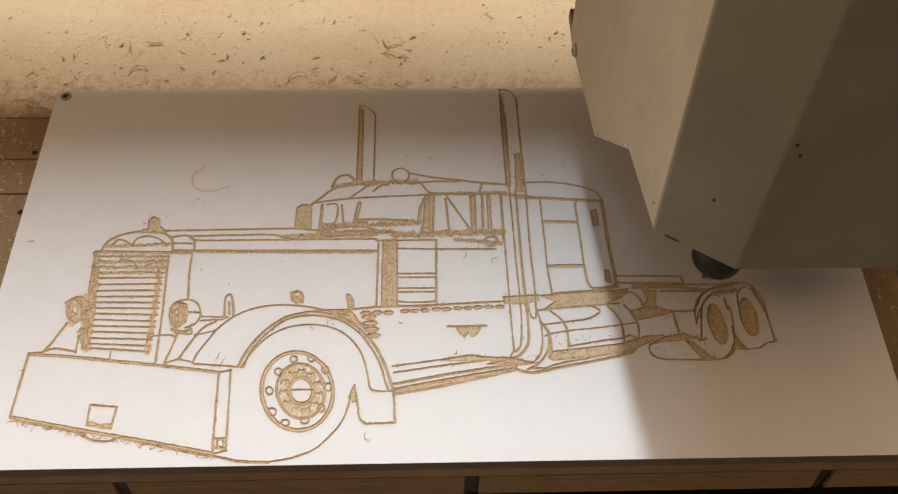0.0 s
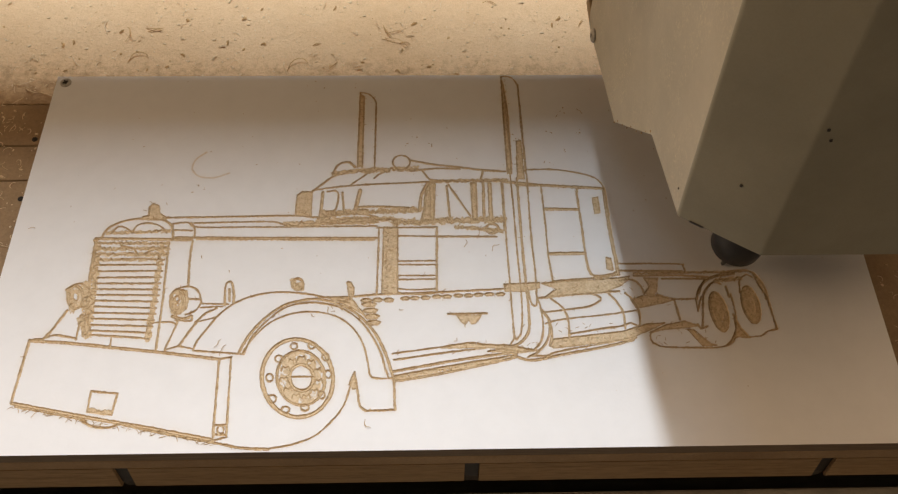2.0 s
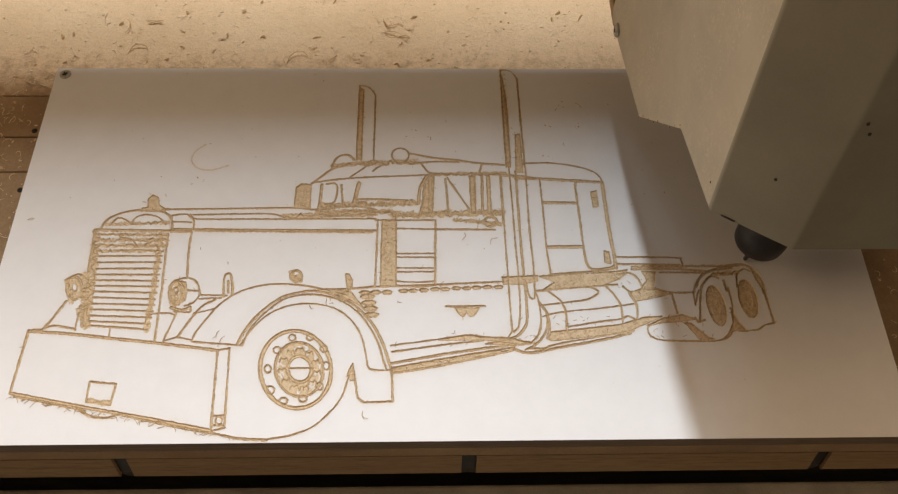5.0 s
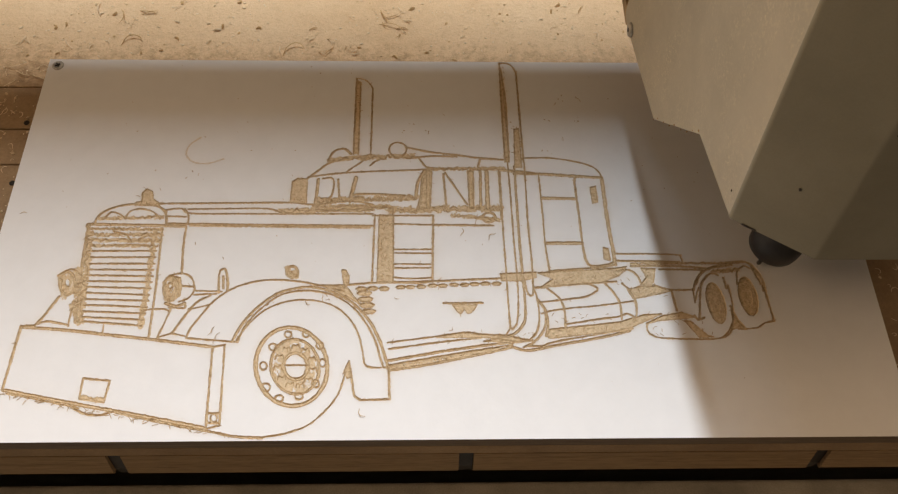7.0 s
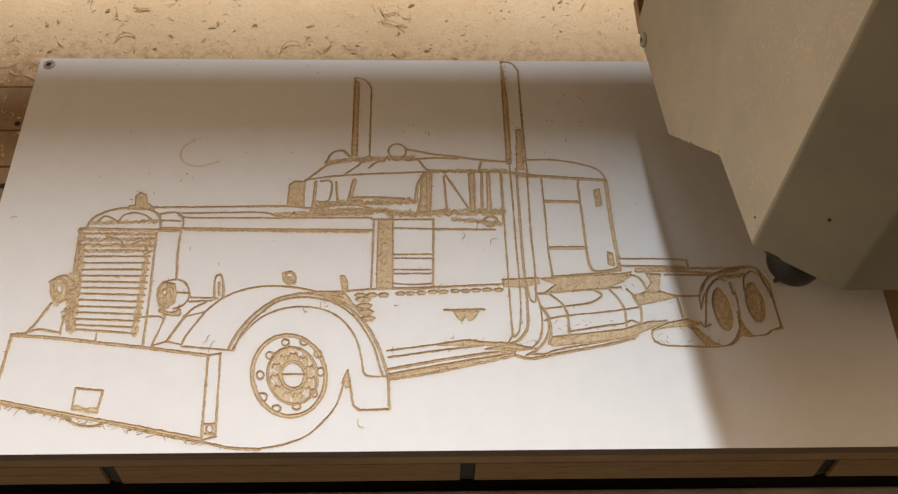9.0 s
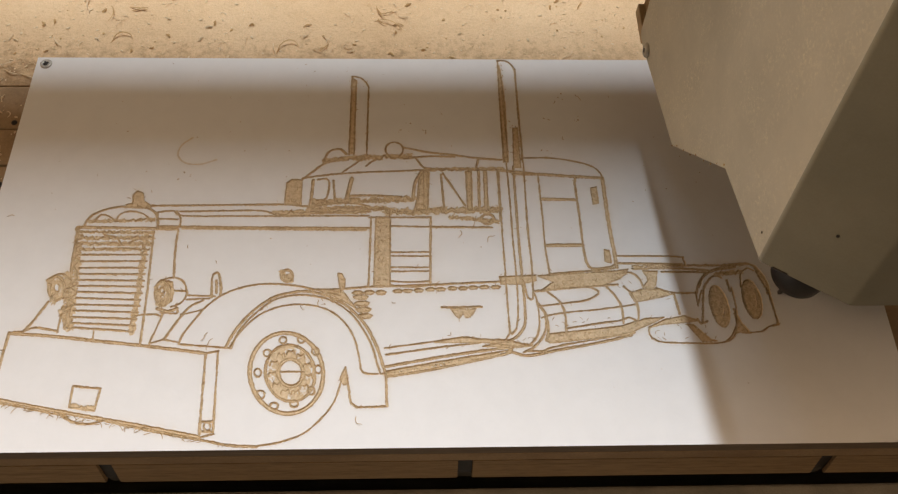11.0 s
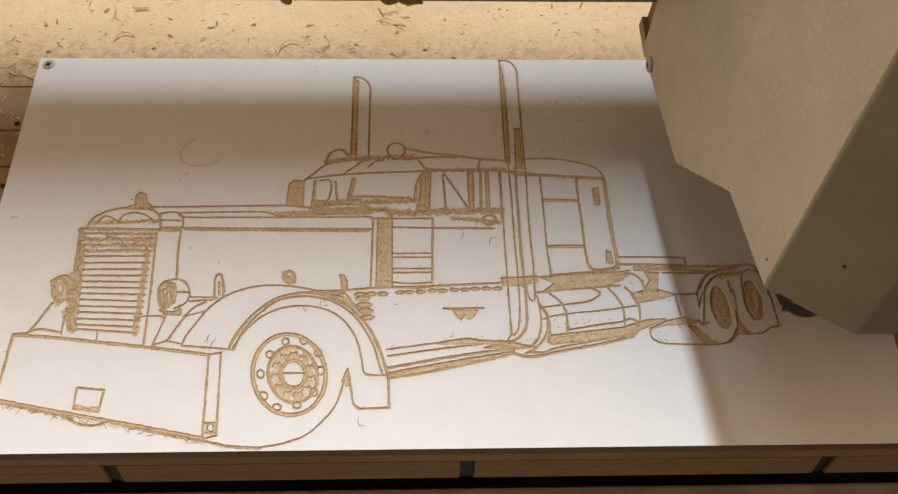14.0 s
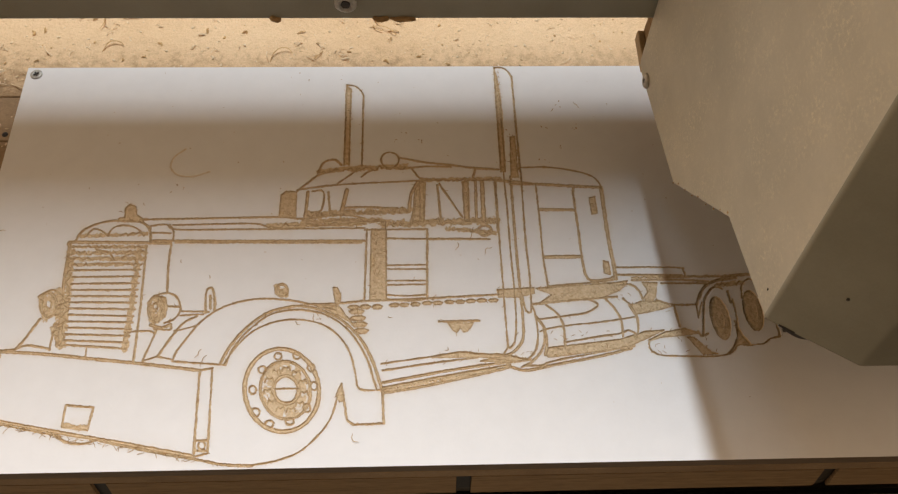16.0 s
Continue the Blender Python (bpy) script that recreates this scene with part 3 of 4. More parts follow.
def engrave_fender():
    bend(1.5, (127.6, 89.4), (124.6, 78.9), (121.6, 68.7))
    bend(1.9, (152.5, 98.9), (143.6, 93.4), (135.7, 80.9), (130.6, 71.5))
    cut(1.5, (121.6, 68.7), (130.6, 71.5), (140.4, 69.3))
    bend(1.3, (154.4, 92.8), (146.7, 90.4), (139.2, 88.8))
    bend(1.7, (163.1, 101.8), (155.0, 94.5), (148.5, 84.9), (142.3, 74.6), (140.5, 68.5))
    cut(1.5, (140.5, 68.1), (174.4, 65.2))
    bend(1.6, (162.3, 101.3), (171.2, 106.0), (182.6, 109.4), (194.2, 110.6), (210.0, 109.5), (226.0, 106.2), (242.6, 102.1))
    bend(2.3, (170.9, 65.7), (174.5, 75.0), (181.0, 85.3), (189.8, 94.6), (199.0, 100.9), (210.4, 104.2), (220.2, 105.0), (232.1, 102.3), (244.1, 96.5), (254.1, 87.8), (262.1, 77.2), (268.1, 64.8), (272.1, 52.7), (274.1, 46.8))
    bend(1.6, (174.3, 65.6), (178.1, 76.2), (184.8, 86.1), (193.6, 94.9), (202.9, 100.4), (216.4, 102.4), (230.2, 100.5), (240.2, 96.5), (251.0, 87.9), (259.0, 76.9), (265.1, 64.9), (268.7, 52.8), (270.3, 47.6))
    bend(1.4, (173.5, 66.4), (179.9, 77.4), (190.4, 88.2), (203.4, 94.0), (216.9, 95.5), (230.6, 93.2), (240.5, 88.0), (248.6, 79.5), (253.9, 69.1), (257.0, 56.9), (258.3, 49.7), (262.1, 47.3), (274.1, 47.2))
    pocket((228.0, 105.4), (243.7, 106.0), (247.8, 99.9), (253.9, 92.1), (245.2, 97.8), (236.0, 102.6))
    bend(2.0, (222.0, 106.3), (237.8, 106.1), (261.3, 108.0), (285.0, 108.6), (312.7, 109.7), (350.5, 111.4))
    beads((255.6, 103.0), (260.0, 84.4), 4, 5.0, 1.9)
    beads((250.0, 103.2), (274.0, 104.0), 3, 3.6, 1.6)
    beads((277.0, 104.6), (350.3, 107.6), 10, 3.2, 1.3)
    annulus(206.0, 116.6, 4.2, 3.6, 110, 0.40)
    ring(2.2, 206.0, 116.6, 4.5, 3.9, 110)
    squiggle(2.0, (202.2, 118.9), (209.8, 113.5), 1.9, 4)
    pocket((240.4, 118.0), (242.8, 118.0), (245.3, 113.1), (245.2, 106.9), (242.6, 104.3))


def engrave_front_wheel():
    ring(3.3, 211.0, 48.7, 27.3, 22.6, 112)
    ring(2.2, 213.3, 48.5, 19.2, 15.3, 111)
    ring(3.0, 213.7, 48.4, 9.2, 7.7, 107)
    annulus(213.3, 48.5, 19.0, 15.1, 111, 0.50)
    for k in range(11):
        a = k * math.tau / 11 + 0.2
        u, v, c, e = 13.6 * math.cos(a), 11.2 * math.sin(a), math.cos(radians(111)), math.sin(radians(111))
        x, y = 213.5 + u * c - v * e, 48.4 + u * e + v * c
        bend(1.3, (x - 2.6, y - 1.2), (x - 1.8, y + 1.4), (x + 0.2, y + 0.4), (x + 1.6, y + 1.8), (x + 2.7, y - 0.8), depth=1.7, torn=0.05)
    cut(1.3, (206.2, 49.2), (221.8, 49.0))
    ring(1.5, 207.1, 70.5, 2.5, 2.2, 116)
    ring(1.5, 218.9, 70.8, 2.5, 2.2, 114)
    ring(1.5, 228.5, 62.5, 2.5, 2.2, 114)
    ring(1.5, 197.7, 61.7, 2.5, 2.2, 119)
    ring(1.5, 192.9, 48.6, 2.8, 2.2, 105)
    ring(1.5, 196.0, 34.3, 2.8, 2.5, 125)
    ring(1.5, 205.0, 26.9, 2.6, 2.2, 162)
    ring(1.5, 217.3, 28.3, 2.6, 2.2, 164)
    ring(1.5, 227.4, 36.5, 2.7, 2.2, 102)
    ring(1.5, 231.0, 50.5, 2.8, 2.2, 100)


def engrave_tyre_and_mudflap():
    bend(1.4, (196.4, 2.1), (210.4, 4.4), (224.4, 9.6), (234.6, 18.7), (241.4, 27.9), (244.7, 37.4), (247.5, 50.3))
    bend(1.8, (248.2, 51.1), (250.5, 39.3), (252.7, 28.5), (256.9, 25.5))
    pocket((245.1, 44.0), (248.2, 51.9), (250.4, 41.2), (247.5, 40.1))
    cut(1.8, (256.1, 25.5), (275.1, 26.0), (274.1, 46.8))


def engrave_running_board():
    bend(1.5, (273.0, 64.4), (304.2, 68.5), (315.7, 70.4), (327.2, 71.5), (334.9, 70.1), (352.0, 69.1), (367.1, 65.6))
    pocket((305.0, 68.0), (315.7, 70.4), (326.5, 71.5), (335.6, 69.7), (352.0, 68.7), (369.0, 65.2), (355.7, 65.4), (337.8, 68.0))
    cut(1.7, (273.9, 59.9), (308.0, 64.7), (334.8, 67.7))
    pocket((336.6, 65.2), (352.0, 68.3), (369.1, 66.0), (355.6, 64.1))
    bend(2.3, (274.0, 51.9), (307.9, 57.9), (338.3, 62.3), (367.1, 65.6))
    bend(1.5, (274.0, 48.7), (311.6, 55.4), (355.5, 62.5))
    bend(2.3, (274.1, 45.2), (300.2, 49.2), (345.7, 58.6), (355.8, 61.3))
    squiggle(1.1, (274.1, 46.8), (345.8, 59.8), 1.3, 30)
    bend(2.3, (355.4, 61.3), (362.8, 58.8), (370.5, 59.1), (391.8, 63.3), (415.3, 67.5), (435.1, 72.2))


def engrave_door_emblem():
    cut(2.0, (310.4, 92.7), (337.0, 92.8))
    pocket((316.2, 91.8), (319.2, 87.0), (321.9, 84.9), (324.3, 88.3), (326.2, 85.3), (328.9, 85.7), (333.0, 91.6))


def engrave_far_stack():
    pocket((243.5, 286.2), (246.8, 283.2), (247.8, 215.1), (244.3, 215.2))
    cut(1.5, (243.5, 287.3), (243.9, 214.7))
    cut(1.7, (246.8, 282.6), (247.4, 214.6))
    bend(1.6, (243.5, 287.3), (249.9, 286.1), (254.6, 281.4), (256.5, 276.7))
    cut(1.7, (256.5, 277.8), (256.9, 214.5))


def engrave_near_stack():
    pocket((349.9, 115.0), (374.8, 116.1), (374.5, 112.1), (364.3, 109.5), (350.4, 109.7))
    bend(1.8, (357.2, 303.5), (357.2, 258.7), (357.5, 208.4))
    pocket((357.5, 299.8), (359.0, 293.8), (360.6, 208.9), (358.0, 209.0))
    bend(1.8, (358.6, 293.8), (360.6, 264.4), (360.5, 208.4))
    bend(1.6, (357.2, 303.5), (363.3, 303.4), (367.7, 299.8), (370.1, 293.7))
    bend(2.0, (370.2, 294.9), (370.7, 258.6), (371.4, 208.3))
    pocket((365.8, 238.5), (369.4, 239.0), (369.7, 203.1), (364.6, 203.1))
    bend(1.5, (353.1, 199.1), (353.3, 154.3), (354.0, 117.2), (354.3, 95.2), (355.1, 74.8), (357.4, 74.8), (359.5, 78.1), (361.1, 90.8), (361.4, 112.7), (360.5, 144.7), (360.2, 173.7), (359.2, 208.4))
    bend(2.3, (364.2, 204.2), (364.4, 154.2), (365.1, 121.6), (365.8, 90.8), (364.2, 78.1), (357.9, 70.7), (353.2, 68.7))
    bend(1.6, (371.8, 208.3), (371.5, 154.1), (372.2, 130.6), (372.2, 108.1), (371.5, 98.5), (368.4, 99.4), (366.9, 105.9), (366.5, 112.6))
    bend(1.6, (381.8, 197.8), (382.6, 163.7), (382.7, 139.8), (384.1, 117.8))
    bend(1.6, (372.0, 105.9), (374.4, 95.0), (374.9, 82.1), (372.6, 71.7), (367.1, 65.6))
    bend(1.9, (375.1, 94.9), (378.6, 88.5), (378.9, 77.9), (375.1, 69.6), (368.9, 63.6), (363.0, 60.8))
    cut(1.3, (355.1, 74.8), (351.3, 68.7))


def engrave_cab():
    pocket((295.3, 195.5), (300.4, 200.6), (302.6, 199.5), (301.4, 168.4), (293.1, 167.5))
    pocket((329.1, 200.3), (333.4, 200.3), (333.1, 168.1), (329.8, 168.1))
    pocket((200.2, 172.3), (200.5, 190.2), (204.1, 193.2), (211.3, 192.7), (211.8, 172.2))
    bend(2.1, (210.9, 192.7), (224.6, 205.4), (229.6, 208.0))
    bend(1.7, (211.6, 194.2), (233.5, 197.6), (259.0, 199.4), (288.9, 200.7), (301.7, 201.6))
    bend(2.2, (225.7, 208.5), (228.3, 215.8), (232.5, 219.0), (237.7, 219.5), (242.2, 214.7))
    squiggle(2.6, (226.5, 209.5), (258.6, 212.9), 1.5, 9)
    squiggle(2.6, (250.0, 211.4), (288.9, 213.2), 2.1, 9)
    bend(1.7, (239.8, 199.1), (250.2, 207.8), (254.3, 212.5))
    bend(1.7, (256.7, 204.6), (260.9, 208.7), (265.1, 210.8))
    ring(1.7, 277.1, 219.2, 6.5, 6.4, 158)
    bend(2.2, (284.5, 220.7), (301.9, 216.8), (319.2, 214.6), (336.5, 211.8), (355.9, 210.0))
    bend(2.2, (284.5, 211.2), (301.8, 213.1), (321.3, 212.9))
    bend(1.7, (293.2, 211.1), (298.3, 203.7), (303.9, 202.6))
    squiggle(3.0, (299.6, 201.6), (355.4, 202.2), 1.0, 14)
    cut(2.1, (338.6, 210.2), (336.9, 202.3))
    cut(3.0, (353.2, 201.2), (378.8, 197.8))
    bend(2.9, (219.3, 192.6), (218.5, 172.1))
    bend(1.7, (222.3, 193.1), (230.3, 192.5), (229.4, 177.5), (222.0, 176.0))
    cut(2.1, (233.7, 192.0), (235.8, 173.9))
    cut(3.8, (246.8, 193.9), (243.3, 173.9))
    bend(2.1, (244.8, 179.3), (259.5, 179.7), (282.6, 178.4))
    squiggle(3.3, (220.0, 174.1), (291.0, 176.9), 2.0, 18)
    bend(3.0, (291.0, 176.4), (292.3, 189.4), (297.4, 200.6))
    cut(3.8, (300.0, 200.6), (299.7, 168.4))
    bend(2.5, (295.7, 193.4), (293.9, 173.4), (291.0, 163.6))
    cut(2.1, (311.1, 197.4), (313.1, 169.3))
    cut(1.9, (312.4, 198.4), (328.2, 171.1))
    cut(4.2, (331.3, 199.3), (331.5, 169.1))
    cut(2.5, (338.6, 201.8), (338.1, 168.0))
    cut(3.8, (343.3, 199.2), (343.1, 168.0))
    cut(1.7, (352.4, 201.2), (352.7, 159.1))
    squiggle(4.2, (272.3, 166.2), (353.2, 167.9), 2.0, 20)
    squiggle(3.3, (218.2, 169.2), (272.2, 168.7), 1.5, 12)
    ring(2.5, 343.6, 160.2, 4.6, 3.9, -175)
    squiggle(2.1, (317.9, 161.9), (351.0, 158.2), 1.5, 8)


def engrave_sleeper():
    bend(1.7, (370.3, 211.5), (388.6, 211.9), (405.8, 209.6), (420.5, 205.3), (427.2, 199.5), (429.1, 193.3))
    cut(3.0, (363.8, 198.0), (387.4, 197.2), (408.7, 195.5), (427.9, 194.3))
    bend(3.3, (428.8, 194.3), (429.2, 158.4), (430.5, 134.6), (430.9, 121.8))
    bend(2.0, (409.5, 194.5), (408.2, 189.9), (408.9, 163.4), (409.3, 139.5), (410.7, 125.6), (414.3, 121.0), (427.7, 122.3), (431.1, 126.3))
    cut(3.0, (382.7, 176.5), (408.0, 175.8))
    cut(3.3, (384.7, 138.9), (409.3, 139.1))
    cut(2.0, (384.1, 116.9), (414.1, 119.2), (431.7, 121.8))
    pocket((419.3, 185.7), (423.6, 186.7), (423.8, 173.1), (419.9, 172.2))
    pocket((424.0, 135.6), (427.2, 134.7), (427.7, 125.5), (423.4, 126.4))
    pocket((376.0, 115.6), (430.2, 119.1), (438.4, 120.3), (432.7, 113.6), (420.0, 108.4), (379.2, 105.8), (386.4, 111.0))


def engrave_fuel_tank():
    bend(2.0, (373.9, 104.1), (389.9, 105.7), (412.0, 107.6), (430.1, 108.8))
    bend(1.8, (381.8, 103.6), (389.1, 96.9), (392.2, 88.3), (392.0, 73.6))
    bend(2.0, (421.9, 107.5), (427.1, 100.9), (430.7, 92.1), (430.8, 80.6))
    bend(1.8, (433.9, 107.4), (439.8, 100.7), (441.8, 92.0), (441.0, 83.5), (438.2, 80.1))
    bend(1.6, (409.9, 107.2), (416.4, 104.1), (414.4, 100.6), (406.9, 97.2), (388.9, 94.8), (375.8, 93.2))
    bend(1.4, (376.3, 84.7), (382.3, 86.7), (398.2, 89.1), (412.0, 90.2), (428.0, 92.2), (441.3, 94.2))
    bend(1.6, (391.9, 76.9), (412.9, 80.4), (429.9, 82.7), (434.5, 84.8), (438.9, 82.6))
    bend(2.3, (375.8, 93.6), (379.6, 86.3), (380.2, 75.8), (378.5, 68.8))
    pocket((379.3, 68.7), (381.2, 73.3), (428.2, 78.5), (446.5, 83.8), (458.3, 84.5), (435.4, 74.3), (415.6, 70.8), (380.7, 67.1))
    bend(1.5, (364.9, 61.6), (376.4, 61.8), (386.2, 65.0), (437.3, 73.8))


def engrave_rear_frame():
    bend(1.6, (431.6, 130.5), (473.6, 130.0), (478.1, 128.1), (478.6, 123.5))
    cut(2.0, (432.1, 124.9), (476.6, 124.0))
    squiggle(1.6, (441.9, 122.6), (519.3, 123.5), 0.7, 18)
    bend(2.0, (441.7, 120.7), (470.0, 120.9), (494.1, 119.3))
    cut(1.8, (461.5, 118.3), (492.6, 117.9))
    bend(2.0, (431.1, 117.2), (440.5, 117.6), (445.5, 113.0), (447.3, 106.3))
    pocket((448.7, 118.9), (458.4, 118.7), (456.0, 108.0), (452.2, 104.1), (447.9, 107.2), (451.8, 112.5))
    pocket((437.2, 102.5), (447.6, 105.5), (459.5, 104.9), (467.8, 101.7), (454.5, 98.4), (440.3, 95.9))
    bend(1.6, (455.7, 106.2), (467.1, 102.6), (483.0, 102.4))
    cut(2.0, (467.7, 101.3), (469.3, 86.9))
    cut(1.6, (482.8, 103.3), (482.6, 93.2), (486.9, 104.1))
    pocket((447.5, 77.5), (458.1, 82.8), (472.3, 85.6), (481.1, 82.1), (469.5, 80.6), (457.6, 79.9))
    bend(1.5, (448.0, 77.9), (446.9, 72.9), (451.9, 67.8), (469.0, 66.4), (494.2, 66.5), (502.6, 70.1), (505.8, 74.2), (511.1, 73.3), (523.0, 74.4), (528.0, 77.7), (534.9, 78.9))
    cut(2.0, (487.3, 81.6), (482.3, 80.0), (480.8, 83.0))
    pocket((473.2, 79.7), (477.4, 79.2), (487.3, 69.0), (490.9, 67.8), (481.6, 67.5))


def engrave_rear_wheel():
    bend(2.0, (483.4, 102.4), (485.9, 109.5), (492.9, 117.0), (502.5, 121.0), (511.2, 123.6), (523.5, 124.0), (528.7, 119.8), (532.8, 110.7), (533.5, 95.3), (534.6, 78.9))
    bend(2.4, (485.4, 106.8), (489.6, 114.3), (497.3, 119.2), (512.9, 121.8))
    bend(2.0, (484.0, 80.8), (487.4, 100.2), (490.6, 109.0), (497.4, 115.2), (502.0, 113.8))
    squiggle(2.0, (499.7, 116.5), (516.2, 118.1), 1.5, 5)
    bend(1.6, (507.8, 106.5), (508.4, 93.4), (506.7, 80.5), (502.1, 71.4), (497.0, 67.3))
    cut(2.4, (505.6, 111.5), (506.5, 103.9))
    hub(497.2, 92.7, 15.0, 6.1, 93)


def engrave_last_wheel():
    hub(520.4, 97.7, 14.3, 6.2, 91)
    bend(1.6, (514.6, 106.5), (516.2, 116.3), (521.6, 120.8), (525.7, 118.9))
    bend(2.0, (506.6, 90.4), (509.2, 81.4), (513.4, 75.0))
    pocket((506.8, 89.1), (510.4, 79.6), (514.0, 74.1), (504.5, 73.4), (506.7, 80.5))
    squiggle(2.0, (527.1, 121.6), (532.9, 101.8), 1.0, 6)


def engrave_smear():
    smear(2.1, (128.5, 229.5), (121.6, 223.1), (119.8, 214.1), (126.3, 207.3), (137.1, 206.2), (148.1, 210.2))


GROUPS = (("engraved_bumper", engrave_bumper), ("engraved_grille", engrave_grille), ("engraved_lamp", engrave_far_lamp),
          ("engraved_lamp", engrave_near_lamp), ("engraved_hood", engrave_hood), ("engraved_fender", engrave_fender),
          ("engraved_front_wheel", engrave_front_wheel), ("engraved_tyre", engrave_tyre_and_mudflap), ("engraved_running_board", engrave_running_board),
          ("engraved_emblem", engrave_door_emblem), ("engraved_exhaust", engrave_far_stack), ("engraved_exhaust", engrave_near_stack),
          ("engraved_cab", engrave_cab), ("engraved_sleeper", engrave_sleeper), ("engraved_fuel_tank", engrave_fuel_tank),
          ("engraved_frame", engrave_rear_frame), ("engraved_rear_wheel", engrave_rear_wheel), ("engraved_rear_wheel", engrave_last_wheel),
          ("paint_scuff", engrave_smear))


def blurred(a, radius):
    n = int(radius / STEP)
    for axis in (0, 1):
        for _ in range(2):
            pad = [(0, 0), (0, 0)]
            pad[axis] = (n + 1, n)
            c = np.cumsum(np.pad(a, pad, mode="edge"), axis=axis, dtype=np.float64)
            lo, hi = [slice(None)] * 2, [slice(None)] * 2
            lo[axis], hi[axis] = slice(0, -2 * n - 1), slice(2 * n + 1, None)
            a = (c[tuple(hi)] - c[tuple(lo)]) / (2 * n + 1)
    return a


def surface_mesh(name, faces, xyz, dust):
    """A mesh of the carved surface's quads (rows of four point numbers)."""
    used, corner = np.unique(faces, return_inverse=True)
    me = bpy.data.meshes.new(name)
    me.vertices.add(len(used))
    me.vertices.foreach_set("co", xyz[used].astype(np.float32).ravel())
    n = len(faces)
    me.loops.add(n * 4)
    me.loops.foreach_set("vertex_index", corner.ravel().astype(np.int32))
    me.polygons.add(n)
    me.polygons.foreach_set("loop_start", np.arange(n, dtype=np.int32) * 4)
    me.polygons.foreach_set("loop_total", np.full(n, 4, np.int32))
    me.polygons.foreach_set("use_smooth", np.ones(n, bool))
    me.attributes.new("dust", "FLOAT", "POINT").data.foreach_set("value", dust[used].astype(np.float32))
    me.update()
    me.validate()
    me.materials.append(PAINTED)
    return me


def engraved_panel():
    panel = holder("engraved_panel", "white painted fibreboard panel engraved with a long-nose truck", "engraved panel")
    for k, (name, draw) in enumerate(GROUPS):
        CURRENT[0] = k + 1
        draw()
    shade = blurred((DEEP > 0.15).astype(np.float32), 2.0)
    wide = blurred((DEEP > 0.15).astype(np.float32), 6.0)
    dust = np.clip(shade * 0.8 + wide * 0.7, 0, 1).ravel()
    y, x = np.mgrid[0:NY, 0:NX] * STEP / 1000
    z = -DEEP.astype(np.float64) / 1000 - np.where(DEEP > 0.1, (rng.random(DEEP.shape) - 0.5) * 0.00012, 0)
    # burr of lifted paint beside the cuts
    burr = blurred((DEEP > 0.3).astype(np.float32), 0.8) * (DEEP <= 0.05)
    z += np.where(burr > 0.02, burr * (0.15 + 0.85 * ROUGH_1) * 0.0006, 0) * (OWNER < len(GROUPS))
    z[np.abs(z) < 0.000004] = 0
    for edge in (z[0], z[-1], z[:, 0], z[:, -1]):
        np.minimum(edge, 0, out=edge)
    xyz = np.stack([x.ravel(), y.ravel(), z.ravel()], 1)
    ids = np.arange(NX * NY).reshape(NY, NX)
    # where the paint is untouched, one large quad takes the place of a block of small ones
    by, bx = (NY - 1) // BLOCK, (NX - 1) // BLOCK
    flat = np.ones((by, bx), bool)
    for j in range(BLOCK + 1):
        for i in range(BLOCK + 1):
            flat &= z[j:j + (by - 1) * BLOCK + 1:BLOCK, i:i + (bx - 1) * BLOCK + 1:BLOCK] == 0
    coarse = ids[::BLOCK, ::BLOCK]
    large = np.stack([coarse[:-1, :-1], coarse[:-1, 1:], coarse[1:, 1:], coarse[1:, :-1]], -1)[flat]
    small = np.stack([ids[:-1, :-1], ids[:-1, 1:], ids[1:, 1:], ids[1:, :-1]], -1)
    quads = np.concatenate([large, small[~np.repeat(np.repeat(flat, BLOCK, 0), BLOCK, 1)]])
    deep = DEEP.ravel()[quads]
    best = quads[np.arange(len(quads)), deep.argmax(1)]
    owner = np.where(deep.max(1) > 0.02, OWNER.ravel()[best], 0)
    for k, name in ((0, "painted_face"), *((n + 1, g[0]) for n, g in enumerate(GROUPS))):
        pick = quads[owner == k]
        if len(pick):
            ob = new(name, surface_mesh(name, pick, xyz, dust))
            ob.parent = panel
            tagged(ob, "smooth white paint" if k == 0 else "grooves cut through white paint into tan fibreboard")
    # body under the face: four sides and a bottom, open at the top where the face lies
    bm = bmesh.new()
    top = [bm.verts.new(p) for p in ((0, 0, 0), (0.61, 0, 0), (0.61, 0.305, 0), (0, 0.305, 0))]
    def loop(inset, z):
        return [bm.verts.new((min(max(v.co.x, inset), 0.61 - inset), min(max(v.co.y, inset), 0.305 - inset), z)) for v in top]

    loops = [top, loop(0, -0.0166), loop(0.012, -0.0167), loop(0.012, -0.0178)]
    for ring_a, ring_b in zip(loops, loops[1:]):
        for k in range(4):
            bm.faces.new((ring_a[k], ring_b[k], ring_b[(k + 1) % 4], ring_a[(k + 1) % 4]))
    low = loops[-1]
    bm.faces.new(low[::-1])
    part("board_core", bm, EDGE, panel, "raw brown board edge")
    return panel


engraved_panel()


